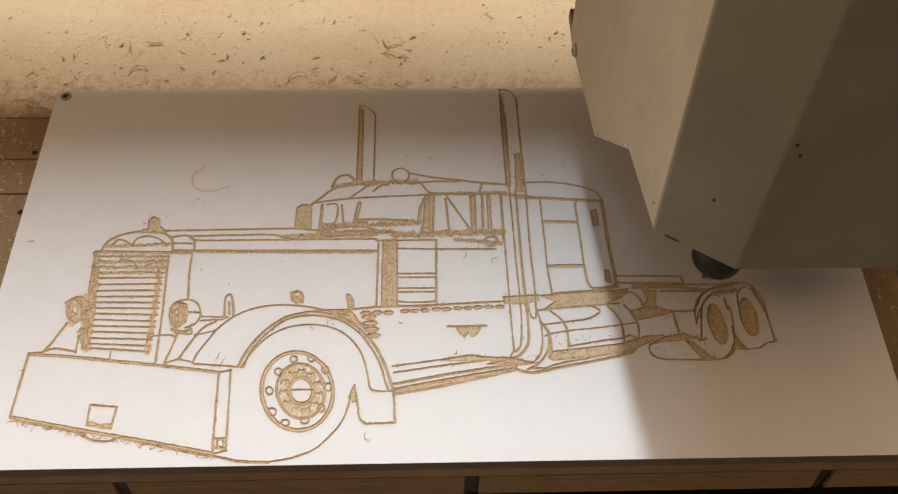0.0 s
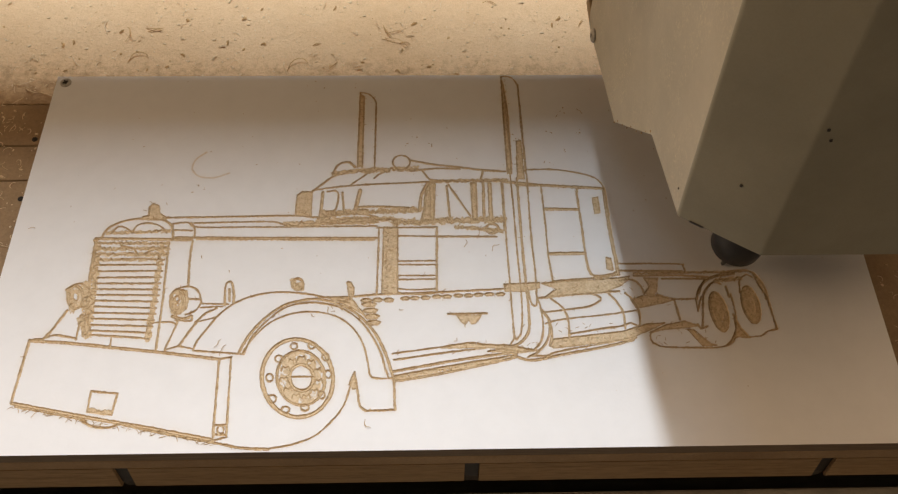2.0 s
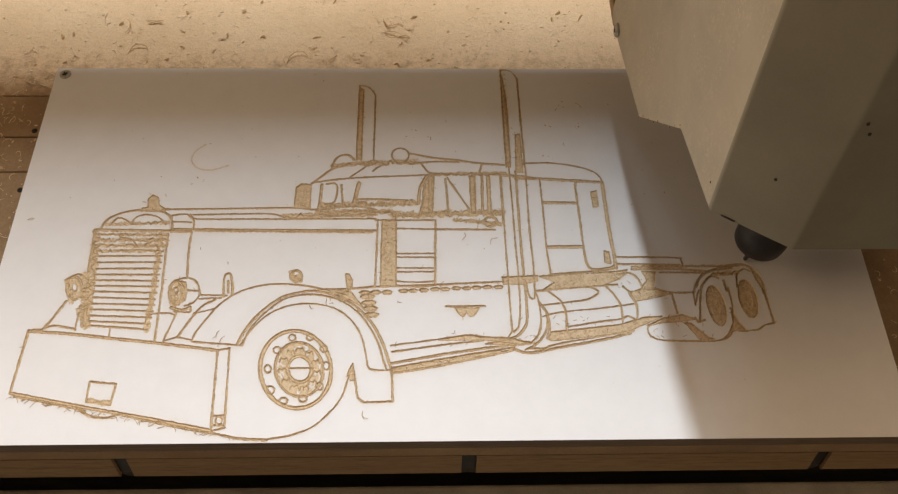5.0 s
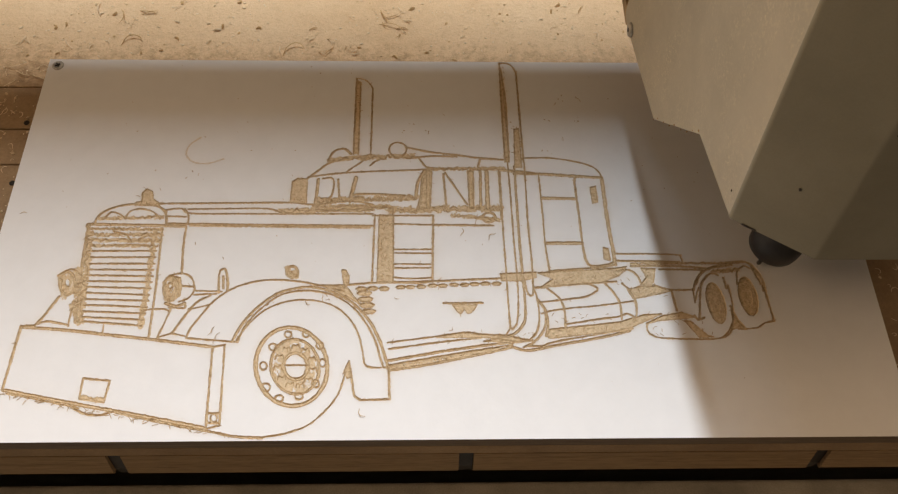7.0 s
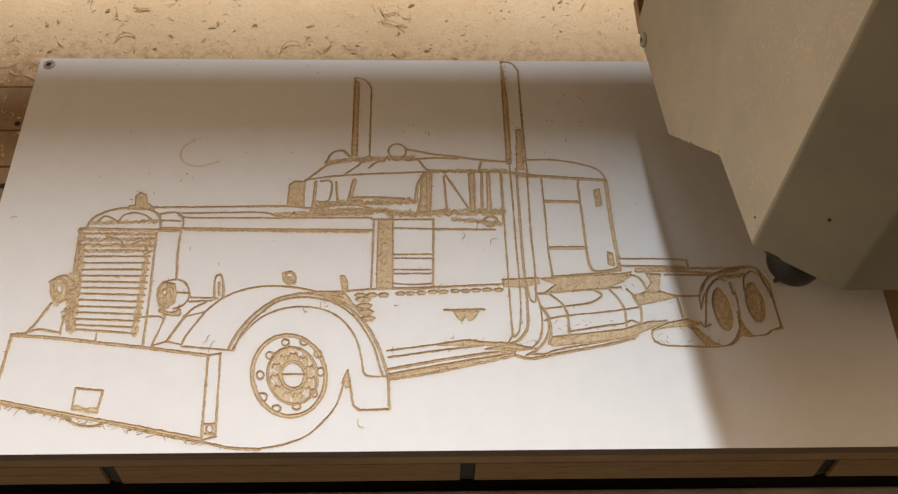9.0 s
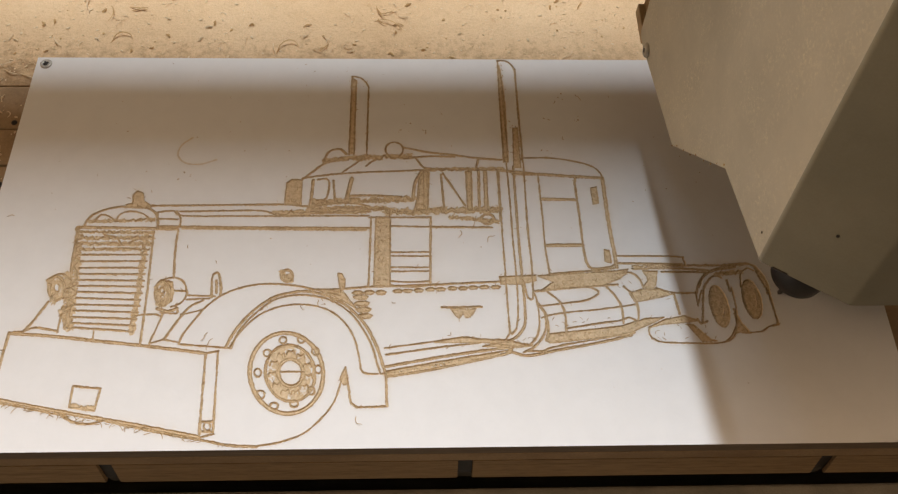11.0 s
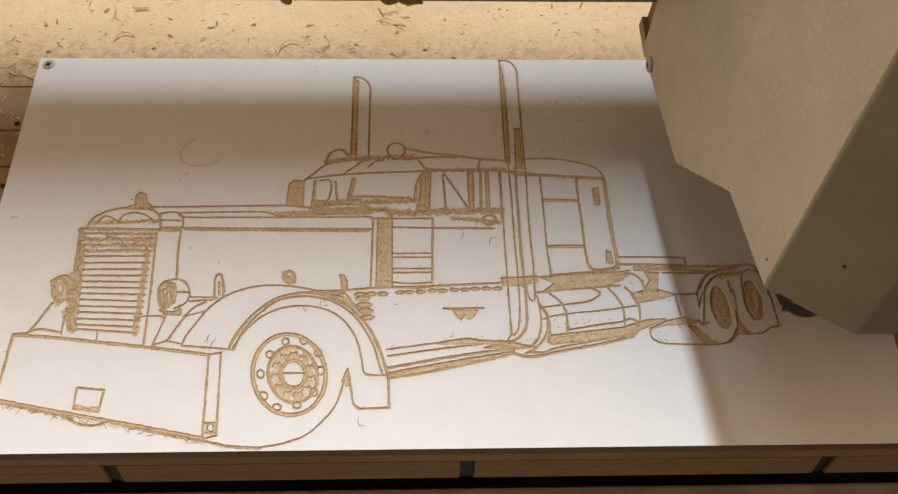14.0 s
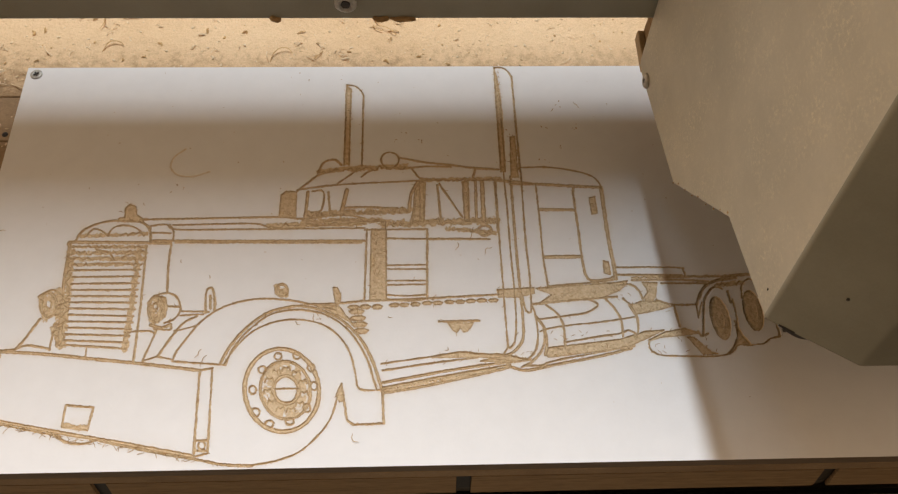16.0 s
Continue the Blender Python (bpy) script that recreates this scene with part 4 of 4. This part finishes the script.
# ---- screws ----
def cross_screw(at, radius, mat, label, group=""):
    ob = holder("screw", label, "screw", at, group)
    part("head", turned(((radius * 0.55, -0.0035), (radius, -0.0006), (radius, 0.0003), (radius * 0.8, 0.0008), (radius * 0.42, 0.0009), (radius * 0.36, 0.0001)), 24), mat, ob)
    bm = box(-radius * 0.45, radius * 0.45, -radius * 0.12, radius * 0.12, 0.0004, 0.00125)
    box(-radius * 0.12, radius * 0.12, -radius * 0.45, radius * 0.45, 0.0004, 0.00126, bm=bm)
    part("cross_recess", bm, HOLE, ob, "dark cross recess")
    ob.rotation_euler = (0, 0, 0.5)
    return ob


cross_screw((0.0075, 0.2985, 0.0), 0.0045, STEEL, "zinc cross-head screw in the white panel's corner")
for x, y in ((-0.015, 0.256), (-0.0125, 0.200), (-0.008, 0.267), (-0.009, 0.156)):
    cross_screw((x, y, -0.0180), 0.0022, HOLE, "small dark screw sunk in the brown spoilboard", "screws in the spoilboard")


dice = random.Random(11)


# ---- machine: gantry and cutting head ----
def gantry():
    g = holder("gantry", "grey painted gantry beam across the machine", "gantry beam", (0.3, 0.3, 0))
    # the beam's unseen height and depth are shaped for its shadow on the panel
    part("beam", box(-1.0, 1.1, 0.0, 0.065, 0.107, 0.384, 0.002), GREY, g)
    # unseen ledge added to push back the shadow's rear edge
    part("shadow_shelf", box(-1.0, 1.1, 0.0655, 0.115, 0.240, 0.300, 0.002), GREY, g)
    for x in (-0.99, 0.95):
        part("side_post", box(x, x + 0.04, 0.0655, 0.115, -0.0170, 0.2395, 0.003), GREY, g)
    for x in (-0.54, -0.045, 0.45):
        bolt = turned(((0.0068, 0.0), (0.0068, 0.0025), (0.0055, 0.0034), (0.0040, 0.0034), (0.0036, 0.0020)), 28)
        bmesh.ops.transform(bolt, matrix=pose(x, 0.0005, 0.1218, 90, 0, 0), verts=bolt.verts)
        b = part("bolt", bolt, STEEL, g, "round zinc bolt head")
        sock = turned(((0.0030, 0.0018), (0.0030, 0.0031)), 6)
        bmesh.ops.transform(sock, matrix=pose(x, 0.0005, 0.1218, 90, 0, 0), verts=sock.verts)
        part("socket", sock, HOLE, b, "dark hex socket")
    for x, w in ((-0.024, 0.006), (-0.010, 0.009), (-0.090, 0.004)):
        bm = bmesh.new()
        bmesh.ops.create_icosphere(bm, subdivisions=2, radius=1, matrix=Matrix.LocRotScale((x, -0.001, 0.1085), None, (w, 0.002, 0.0014)))
        for v in bm.verts:
            v.co += Vector((noise.noise(v.co * 300), noise.noise(v.co * 310 + Vector((5, 5, 5))), noise.noise(v.co * 290))) * 0.0016
        part("dust_clump", bm, PLY, g, "brown clump of sawdust")
    return g


TOP = 0.60
LEAN = Vector((-0.052, 0.135, 0.0))   # how the cover leans per metre of height above its lower rim


def leaned(x, y, z):
    return Vector((x, y, z)) + LEAN * max(0.0, z - 0.15)


def cheek_slant(y, z):
    """How far a cheek stands off sideways, turned and leaned as it is."""
    return -0.0565 * (y + 0.047) - 0.0444 * (z - 0.149)


def rounded(points, radii):
    """An open outline with its inner corners rounded."""
    out = [points[0]]
    for a, b, c, r in zip(points, points[1:], points[2:], radii):
        a, b, c = Vector(a), Vector(b), Vector(c)
        p, q = b + (a - b).normalized() * r, b + (c - b).normalized() * r
        for k in range(13):
            t = k / 12
            s = p * (1 - t) ** 2 + b * 2 * t * (1 - t) + q * t * t
            out.append((s.x, s.y))
    return out + [points[-1]]


def cutting_head():
    h = holder("cutting_head", "grey sheet-metal cutting head with black spindle nut and bit", "router head", (0.495, 0.129, 0))
    # left and right cheeks: bent plates with a stepped lower rim
    rim = [(0.168, 0.0660), (0.160, 0.0650), (0.070, 0.0742), (0.0096, 0.1400), (-0.0472, 0.1490), (-0.0470, 0.1500), (0.170, 0.1500), (0.170, 0.0700)]
    upper = [(-0.0470, 0.1500), (0.0138, TOP), (0.170, TOP), (0.170, 0.1500)]
    for x, name in ((-0.0800, "left_cheek"), (0.1760, "right_cheek")):
        place = lambda p, e: Vector((x + cheek_slant(*p) + (0.002 if e else 0.0), p[0], p[1]))
        part(name, prism(upper, place, prism(rim, place)), DUSTY_LIT, h, "dust-specked grey side plate with stepped rim, toned lighter as if lit")
    # front cover: two chamfers and a front, as one folded sheet
    fold = rounded([(-0.0801, -0.0472), (-0.0801, -0.0490), (-0.0419, -0.0724), (0.1550, -0.0724), (0.1600, -0.0434)], (0.0014, 0.0014, 0.004))
    inner = rounded([(-0.0777, -0.0472), (-0.0775, -0.0478), (-0.0414, -0.0702), (0.1530, -0.0702), (0.1577, -0.0434)], (0.0004, 0.0010, 0.003))[::-1]
    cover = prism(fold + inner, lambda p, e: leaned(p[0], p[1], TOP if e else 0.1490))
    part("front_cover", cover, GREY, h, "grey folded front cover, toned darker than the side plates")
    part("top_cap", prism([(-0.106, -0.004), (0.138, -0.004), (0.138, 0.17), (-0.106, 0.17)], lambda p, e: Vector((*p, TOP + (0.004 if e else 0.0005)))), GREY, h)
    part("mounting_plate", prism([(-0.0815, 0.075), (0.158, 0.075), (0.158, 0.15), (0.1355, TOP), (-0.1040, TOP), (-0.0815, 0.15)], lambda p, e: Vector((p[0], 0.168 if e else 0.150, p[1]))), DARK, h, "dark steel plate behind the spindle")
    # spindle body, nut and bit
    part("spindle", turned(((0.030, 0.085), (0.032, 0.090), (0.032, 0.42)), 40), DARK, h, "dark spindle body")
    nut = part("collet_nut", turned(((0.0085, 0.0258), (0.0150, 0.0268), (0.0168, 0.0295), (0.0172, 0.0340), (0.0172, 0.0480), (0.0150, 0.0500), (0.0150, 0.0860)), 40), BLACK, h, "black round collet nut")
    part("bit", turned(((0.0001, -0.0009), (0.0016, 0.0022), (0.0016, 0.0262)), 16), CARBIDE, nut, "dark carbide engraving bit")
    # rivet at the back of each cheek
    for side in (-1, 1):
        bm = turned(((0.0052, 0.0), (0.0052, 0.0012), (0.0040, 0.0024), (0.0026, 0.0026), (0.0022, 0.0012)), 24)
        bmesh.ops.transform(bm, matrix=pose(-0.0876 if side < 0 else 0.1704, 0.1503, 0.0717, 0, 90 * side, 0), verts=bm.verts)
        s = part("rivet", bm, STEEL, h, "round zinc button screw")
        eye = turned(((0.0016, 0.001), (0.0016, 0.0025)), 12)
        bmesh.ops.transform(eye, matrix=pose(-0.0876 if side < 0 else 0.1704, 0.1503, 0.0717, 0, 90 * side, 0), verts=eye.verts)
        part("socket", eye, HOLE, s, "dark socket")
    # notch where the folded sheets meet, weld spots
    notch = box(-0.0038, 0.0038, -0.0003, 0.0006, -0.0004, 0.0008, 0.0002)
    bmesh.ops.transform(notch, matrix=pose(-0.0715, -0.0544, 0.1492, 0, 0, -31), verts=notch.verts)
    part("notch", notch, HOLE, h, "dark gap at the corner of the rim")
    for x, y, z in ((-0.0600, -0.0614, 0.188), (-0.0801, -0.0405, 0.160), (-0.0385, -0.0724, 0.236), (-0.0355, -0.0724, 0.230)):
        dot = turned(((0.0007, -0.0006), (0.0007, 0.0005)), 10)
        bmesh.ops.transform(dot, matrix=Matrix.Translation(leaned(x, y, z)) @ pose(0, 0, 0, 80, 0, -30), verts=dot.verts)
        part("pinhole", dot, HOLE, h, "dark pinhole")
    # plywood carriage behind the cheeks
    part("carriage_block", box(-0.0815, 0.0795, 0.1705, 0.2010, 0.0640, 0.1060, 0.0010), PLY, h, "dusty brown plywood block")
    part("carriage_lip", box(-0.0855, 0.0835, 0.1708, 0.2010, 0.0545, 0.0638, 0.0008), BARE, h, "bare plywood strip")
    # sawdust caught along the cheek's stepped rim
    for k in range(9):
        t = k / 8
        y, z = 0.070 - 0.060 * t + dice.uniform(-0.002, 0.002), 0.0742 + 0.066 * t
        bm = bmesh.new()
        s = dice.uniform(0.0004, 0.0008)
        bmesh.ops.create_icosphere(bm, subdivisions=1, radius=1, matrix=Matrix.LocRotScale((-0.0802 + cheek_slant(y, z), y, z), None, (s * 0.7, s, s)))
        part("dust_clump", bm, PLY, h, "brown crumb of sawdust")
    # black cable stub at the far lower corner
    stub = turned(((0.0040, -0.004), (0.0052, 0.0), (0.0052, 0.030)), 16)
    bmesh.ops.transform(stub, matrix=pose(0.046, -0.0760, 0.1490, 0, 90, 0), verts=stub.verts)
    part("cable_stub", stub, BLACK, h, "black rubber cable stub")
    return h


GANTRY = gantry()
HEAD = cutting_head()


# ---- shavings, crumbs and fibres ----
def strand(points, half, bm=None):
    """A thin three-sided strand along points, thinner at its ends."""
    bm = bm or bmesh.new()
    rows = []
    n = len(points)
    for k, p in enumerate(points):
        d = (points[min(k + 1, n - 1)] - points[max(k - 1, 0)]).normalized()
        side = d.cross(Vector((0, 0, 1)))
        side = side.normalized() if side.length > 1e-4 else Vector((1, 0, 0))
        up = side.cross(d)
        r = half * (0.6 + 0.4 * math.sin(math.pi * (k + 0.5) / n))
        rows.append([bm.verts.new(p + side * r * 1.4), bm.verts.new(p - side * r * 1.4), bm.verts.new(p + up * r)])
    for a, b in zip(rows, rows[1:]):
        for k in range(3):
            bm.faces.new((a[k], a[(k + 1) % 3], b[(k + 1) % 3], b[k]))
    bm.faces.new(rows[0][::-1])
    bm.faces.new(rows[-1])
    return bm


def curl(length, turn, rise, wobble=0.3):
    """Points of a curled shaving lying on z = 0."""
    n = 14
    p, a = Vector((0, 0, 0.0004)), dice.uniform(-0.4, 0.4)
    pts = []
    for k in range(n):
        pts.append(p.copy())
        a += turn / n * (0.6 + 0.8 * dice.random()) + dice.uniform(-wobble, wobble) * 0.4
        p = p + Vector((math.cos(a), math.sin(a), 0)) * length / n
        p.z = 0.0004 + rise * math.sin(math.pi * k / n)
    return pts


def shaving(at, length, turn, angle, mat, half, label, group, wobble=1.3):
    ob = thing("wood_shaving", strand(curl(length, turn, length * 0.12, wobble), half), mat, label, "wood shaving", group)
    ob.location, ob.rotation_euler = at, (0, 0, angle)
    return ob


PALE_WORDS, BROWN_WORDS = "pale curled wood shaving lying on the spoilboard", "brown curled wood shaving lying on the spoilboard"
# long curls: place, length in mm, heading in degrees, turn in radians
PALE_CURLS = [
    (0.018, 0.385, 19, -80, 0.5),
    (0.179, 0.323, 14, 100, 0.3),
    (0.208, 0.331, 10, -58, 0.6),
    (0.205, 0.396, 12, 58, -0.5),
    (0.413, 0.322, 13, 30, 0.8),
    (-0.045, 0.313, 21, -62, 0.9),
    (-0.034, 0.299, 12, -84, -1.6),
    (-0.021, 0.304, 15, -52, 1.0),
    (-0.036, 0.309, 16, -58, 1.2),
    (-0.039, 0.249, 6, 56, 1.0),
    (-0.039, 0.337, 9, 60, 0.6),
    (-0.003, 0.342, 15, -52, 0.7),
    (-0.046, 0.279, 8, 10, -2.0),
    (-0.030, 0.268, 6, -60, 0.8),
]
BROWN_CURLS = [
    (0.037, 0.376, 21, -5, -1.9),
    (0.053, 0.375, 17, -2, -0.7),
    (0.055, 0.371, 15, -25, 0.9),
    (0.044, 0.336, 24, 78, -2.2),
    (0.179, 0.325, 28, 78, -2.5),
    (0.221, 0.336, 12, -112, -0.9),
    (0.259, 0.378, 18, -70, 0.9),
    (0.258, 0.361, 29, 4, -0.8),
    (0.261, 0.369, 15, -20, 1.1),
    (0.261, 0.364, 14, -85, 1.4),
    (0.273, 0.356, 11, 25, -1.4),
    (0.351, 0.407, 10, -20, -0.9),
    (0.431, 0.375, 11, 95, -1.6),
    (0.199, 0.354, 8, 70, -1.0),
]
for rows, mat, words in ((PALE_CURLS, PALE, PALE_WORDS), (BROWN_CURLS, CHIP, BROWN_WORDS)):
    for x, y, length, heading, turn in rows:
        shaving((x, y, -0.0180), length / 1000, turn, radians(heading), mat, dice.uniform(0.00028, 0.00042), words, "shavings on the spoilboard", 0.55)
# short chips
CHIPS = [(0.086, 0.385), (0.085, 0.363), (0.031, 0.369), (-0.016, 0.358), (-0.006, 0.356), (0.114, 0.339), (0.118, 0.353), (-0.073, 0.404),
         (0.120, 0.405), (0.150, 0.396), (0.137, 0.388), (0.087, 0.345), (0.061, 0.329), (0.076, 0.330), (0.131, 0.331), (0.154, 0.355),
         (0.125, 0.355), (0.327, 0.347), (0.297, 0.329), (0.385, 0.343), (0.411, 0.383), (0.215, 0.344), (0.270, 0.325), (0.274, 0.348)]
CHIPS += [(0.283, 0.378), (0.379, 0.404), (0.407, 0.375), (0.214, 0.396), (0.236, 0.328), (0.320, 0.323), (-0.035, 0.338), (-0.008, 0.326)]
for x, y in CHIPS:
    pale = dice.random() < 0.25
    shaving((x, y, -0.0180), dice.uniform(0.0035, 0.0075), dice.uniform(-2.2, 2.2), dice.uniform(-0.5, 0.9), PALE if pale else CHIP, dice.uniform(0.0005, 0.0008),
            PALE_WORDS if pale else BROWN_WORDS, "shavings on the spoilboard")
BOARD_CURLS = [
    (0.2560, 0.0200, 0.0090),
    (0.1620, 0.0720, 0.0100),
    (0.1580, 0.0760, 0.0080),
    (0.3240, 0.1510, 0.0080),
    (0.3480, 0.1470, 0.0100),
    (0.3160, 0.0750, 0.0050),
    (0.2770, 0.0670, 0.0050),
    (0.3350, 0.1620, 0.0120),
    (0.3470, 0.1620, 0.0090),
    (0.2170, 0.0950, 0.0060),
    (0.2280, 0.0990, 0.0060),
    (0.1570, 0.1280, 0.0030),
    (0.2770, 0.0970, 0.0040),
    (0.1370, 0.1400, 0.0030),
    (0.4160, 0.2700, 0.0080),
    (0.4000, 0.2640, 0.0040),
    (0.0100, 0.1630, 0.0060),
]
for x, y, length in BOARD_CURLS:
    shaving((x, y, 0.0), length, dice.uniform(-1.3, 1.3), dice.uniform(3.6, 5.6), FUZZ, 0.00016, "thin tan wood shaving lying on the white panel", "shavings on the panel")


def crumbs(count, back):
    """Sawdust crumbs on the spoilboard: back is the share that lies behind the engraved panel."""
    spots = []
    while len(spots) < count:
        x, y = dice.uniform(-0.3, 0.85), dice.uniform(0.308, 0.55) if dice.random() < back else dice.uniform(0.02, 0.31)
        if -0.002 < x < 0.612 and y < 0.307:
            continue
        s = dice.uniform(0.0003, 0.0008) if dice.random() < 0.72 else dice.uniform(0.0008, 0.0015)
        spots.append(((x, y, -0.0180 + s * 0.3), dice.uniform(0, 6.3), (s * dice.uniform(1, 2.0), s, s * dice.uniform(0.45, 0.75))))
    return spots


def loose_fibres():
    """Fine pale fibres strewn over the bare spoilboard and in small tangles behind the panel."""
    bm = bmesh.new()
    spots = [(dice.uniform(-0.11, -0.004), dice.uniform(0.10, 0.335)) for _ in range(150)]
    spots += [(dice.uniform(0.615, 0.70), dice.uniform(0.02, 0.3)) for _ in range(110)]
    for cx, cy in ((0.272, 0.372), (0.285, 0.366), (0.20, 0.345), (0.215, 0.335), (0.235, 0.335), (0.05, 0.36)):
        spots += [(cx + dice.gauss(0, 0.004), cy + dice.gauss(0, 0.003)) for _ in range(5)]
    spots += [(dice.uniform(-0.2, 0.5), dice.uniform(0.31, 0.5)) for _ in range(60)]
    for x, y in spots:
        turn, m = dice.uniform(-4, 4), Matrix.Translation((x, y, -0.0178)) @ Matrix.Rotation(dice.uniform(0, 6.3), 4, "Z")
        strand([m @ p for p in curl(dice.uniform(0.003, 0.010), turn, 0.0008, 0.6)], dice.uniform(0.00013, 0.00028), bm)
    return bm


thing("loose_fibres", loose_fibres(), PALE, "fine pale wood fibres strewn over the spoilboard", "wood fibre", kind="stuff")
tagged(new("sawdust_crumbs", scatter_mesh("sawdust_crumbs", PALE, crumbs(4600, 0.66))), "pale sawdust crumbs scattered over the spoilboard", "sawdust", kind="stuff")
tagged(new("bark_crumbs", scatter_mesh("bark_crumbs", CHIP, crumbs(330, 0.90))), "brown wood crumbs scattered over the spoilboard", "sawdust", kind="stuff")


def torn_fibres():
    """Short fibres that stand up along the rough cuts, thickest under the bumper."""
    bm = bmesh.new()
    picks = [(x, y, a + dice.choice((0, math.pi)) + dice.uniform(-0.9, 0.9), dice.uniform(0.0012, 0.0036)) for x, y, a in TORN]
    for k in range(70):
        t = k / 69
        x, y = 31 + 150 * t, 31.5 - 28.5 * t
        picks.append((x + dice.uniform(-1, 1), y + dice.uniform(-1, 0.6), dice.choice((-2.6, -0.3)) + dice.uniform(-0.5, 0.5), dice.uniform(0.002, 0.0052)))
    for x, y, a, length in picks:
        bend_by, p, pts = dice.uniform(-1.2, 1.2), Vector((x / 1000, y / 1000, 0.0)), []
        for k in range(5):
            pts.append(p.copy())
            p = p + Vector((math.cos(a), math.sin(a), 0)) * length / 4
            p.z = 0.0001 + 0.0004 * math.sin(k * 0.8)
            a += bend_by / 4
        strand(pts, dice.uniform(0.00009, 0.00017), bm)
    return bm


thing("torn_fibres", torn_fibres(), FUZZ, "tan torn wood fibres along the engraved grooves", "wood fibre", kind="stuff")


def panel_crumbs():
    spots = []
    for _ in range(110):
        x, y, s = dice.uniform(0.01, 0.60), 0.02 + 0.28 * math.sqrt(dice.random()), dice.uniform(0.00018, 0.00042)
        spots.append(((x, y, s * 0.3), dice.uniform(0, 6.3), (s * dice.uniform(1, 3), s, s * 0.6)))
    for cx, cy in ((0.405, 0.270), (0.415, 0.247), (0.393, 0.246), (0.390, 0.219), (0.367, 0.242), (0.288, 0.243), (0.283, 0.235), (0.300, 0.234), (0.128, 0.196), (0.400, 0.230)):
        for _ in range(3):
            s = dice.uniform(0.0003, 0.0007)
            spots.append(((cx + dice.gauss(0, 0.002), cy + dice.gauss(0, 0.002), s * 0.2), dice.uniform(0, 6.3), (s * dice.uniform(1, 2.5), s, s * 0.3)))
    return spots


tagged(new("panel_crumbs", scatter_mesh("panel_crumbs", FUZZ, panel_crumbs())), "tiny tan sawdust crumbs on the white panel", "sawdust", kind="stuff")


# ---- what moves ----
HEAD_PATH = [
    (0, 0.4937, 0.1282),
    (0.5, 0.4972, 0.1283),
    (1, 0.5005, 0.1284),
    (1.5, 0.5035, 0.1286),
    (2, 0.5059, 0.1287),
    (2.5, 0.5088, 0.1289),
    (3, 0.5115, 0.1286),
    (3.5, 0.5141, 0.1288),
    (4, 0.5171, 0.1285),
    (6.5, 0.5307, 0.1246),
    (7, 0.5319, 0.1222),
    (7.5, 0.5331, 0.1198),
    (8, 0.5344, 0.1174),
    (8.5, 0.5353, 0.1150),
    (9, 0.5362, 0.1125),
    (11.5, 0.5395, 0.0995),
    (12, 0.5395, 0.0981),
    (12.5, 0.5393, 0.0964),
    (13, 0.5385, 0.0939),
    (13.5, 0.5385, 0.0917),
    (14, 0.5388, 0.0898),
    (14.5, 0.5390, 0.0879),
    (15, 0.5388, 0.0860),
    (15.5, 0.5384, 0.0841),
    (16, 0.5375, 0.0825),
]


def motions():
    walk(HEAD, [(t, pose(x, y, 0)) for t, x, y in HEAD_PATH])
    walk(GANTRY, [(t, pose(0.3, y + 0.171, 0)) for t, x, y in HEAD_PATH])


motions()
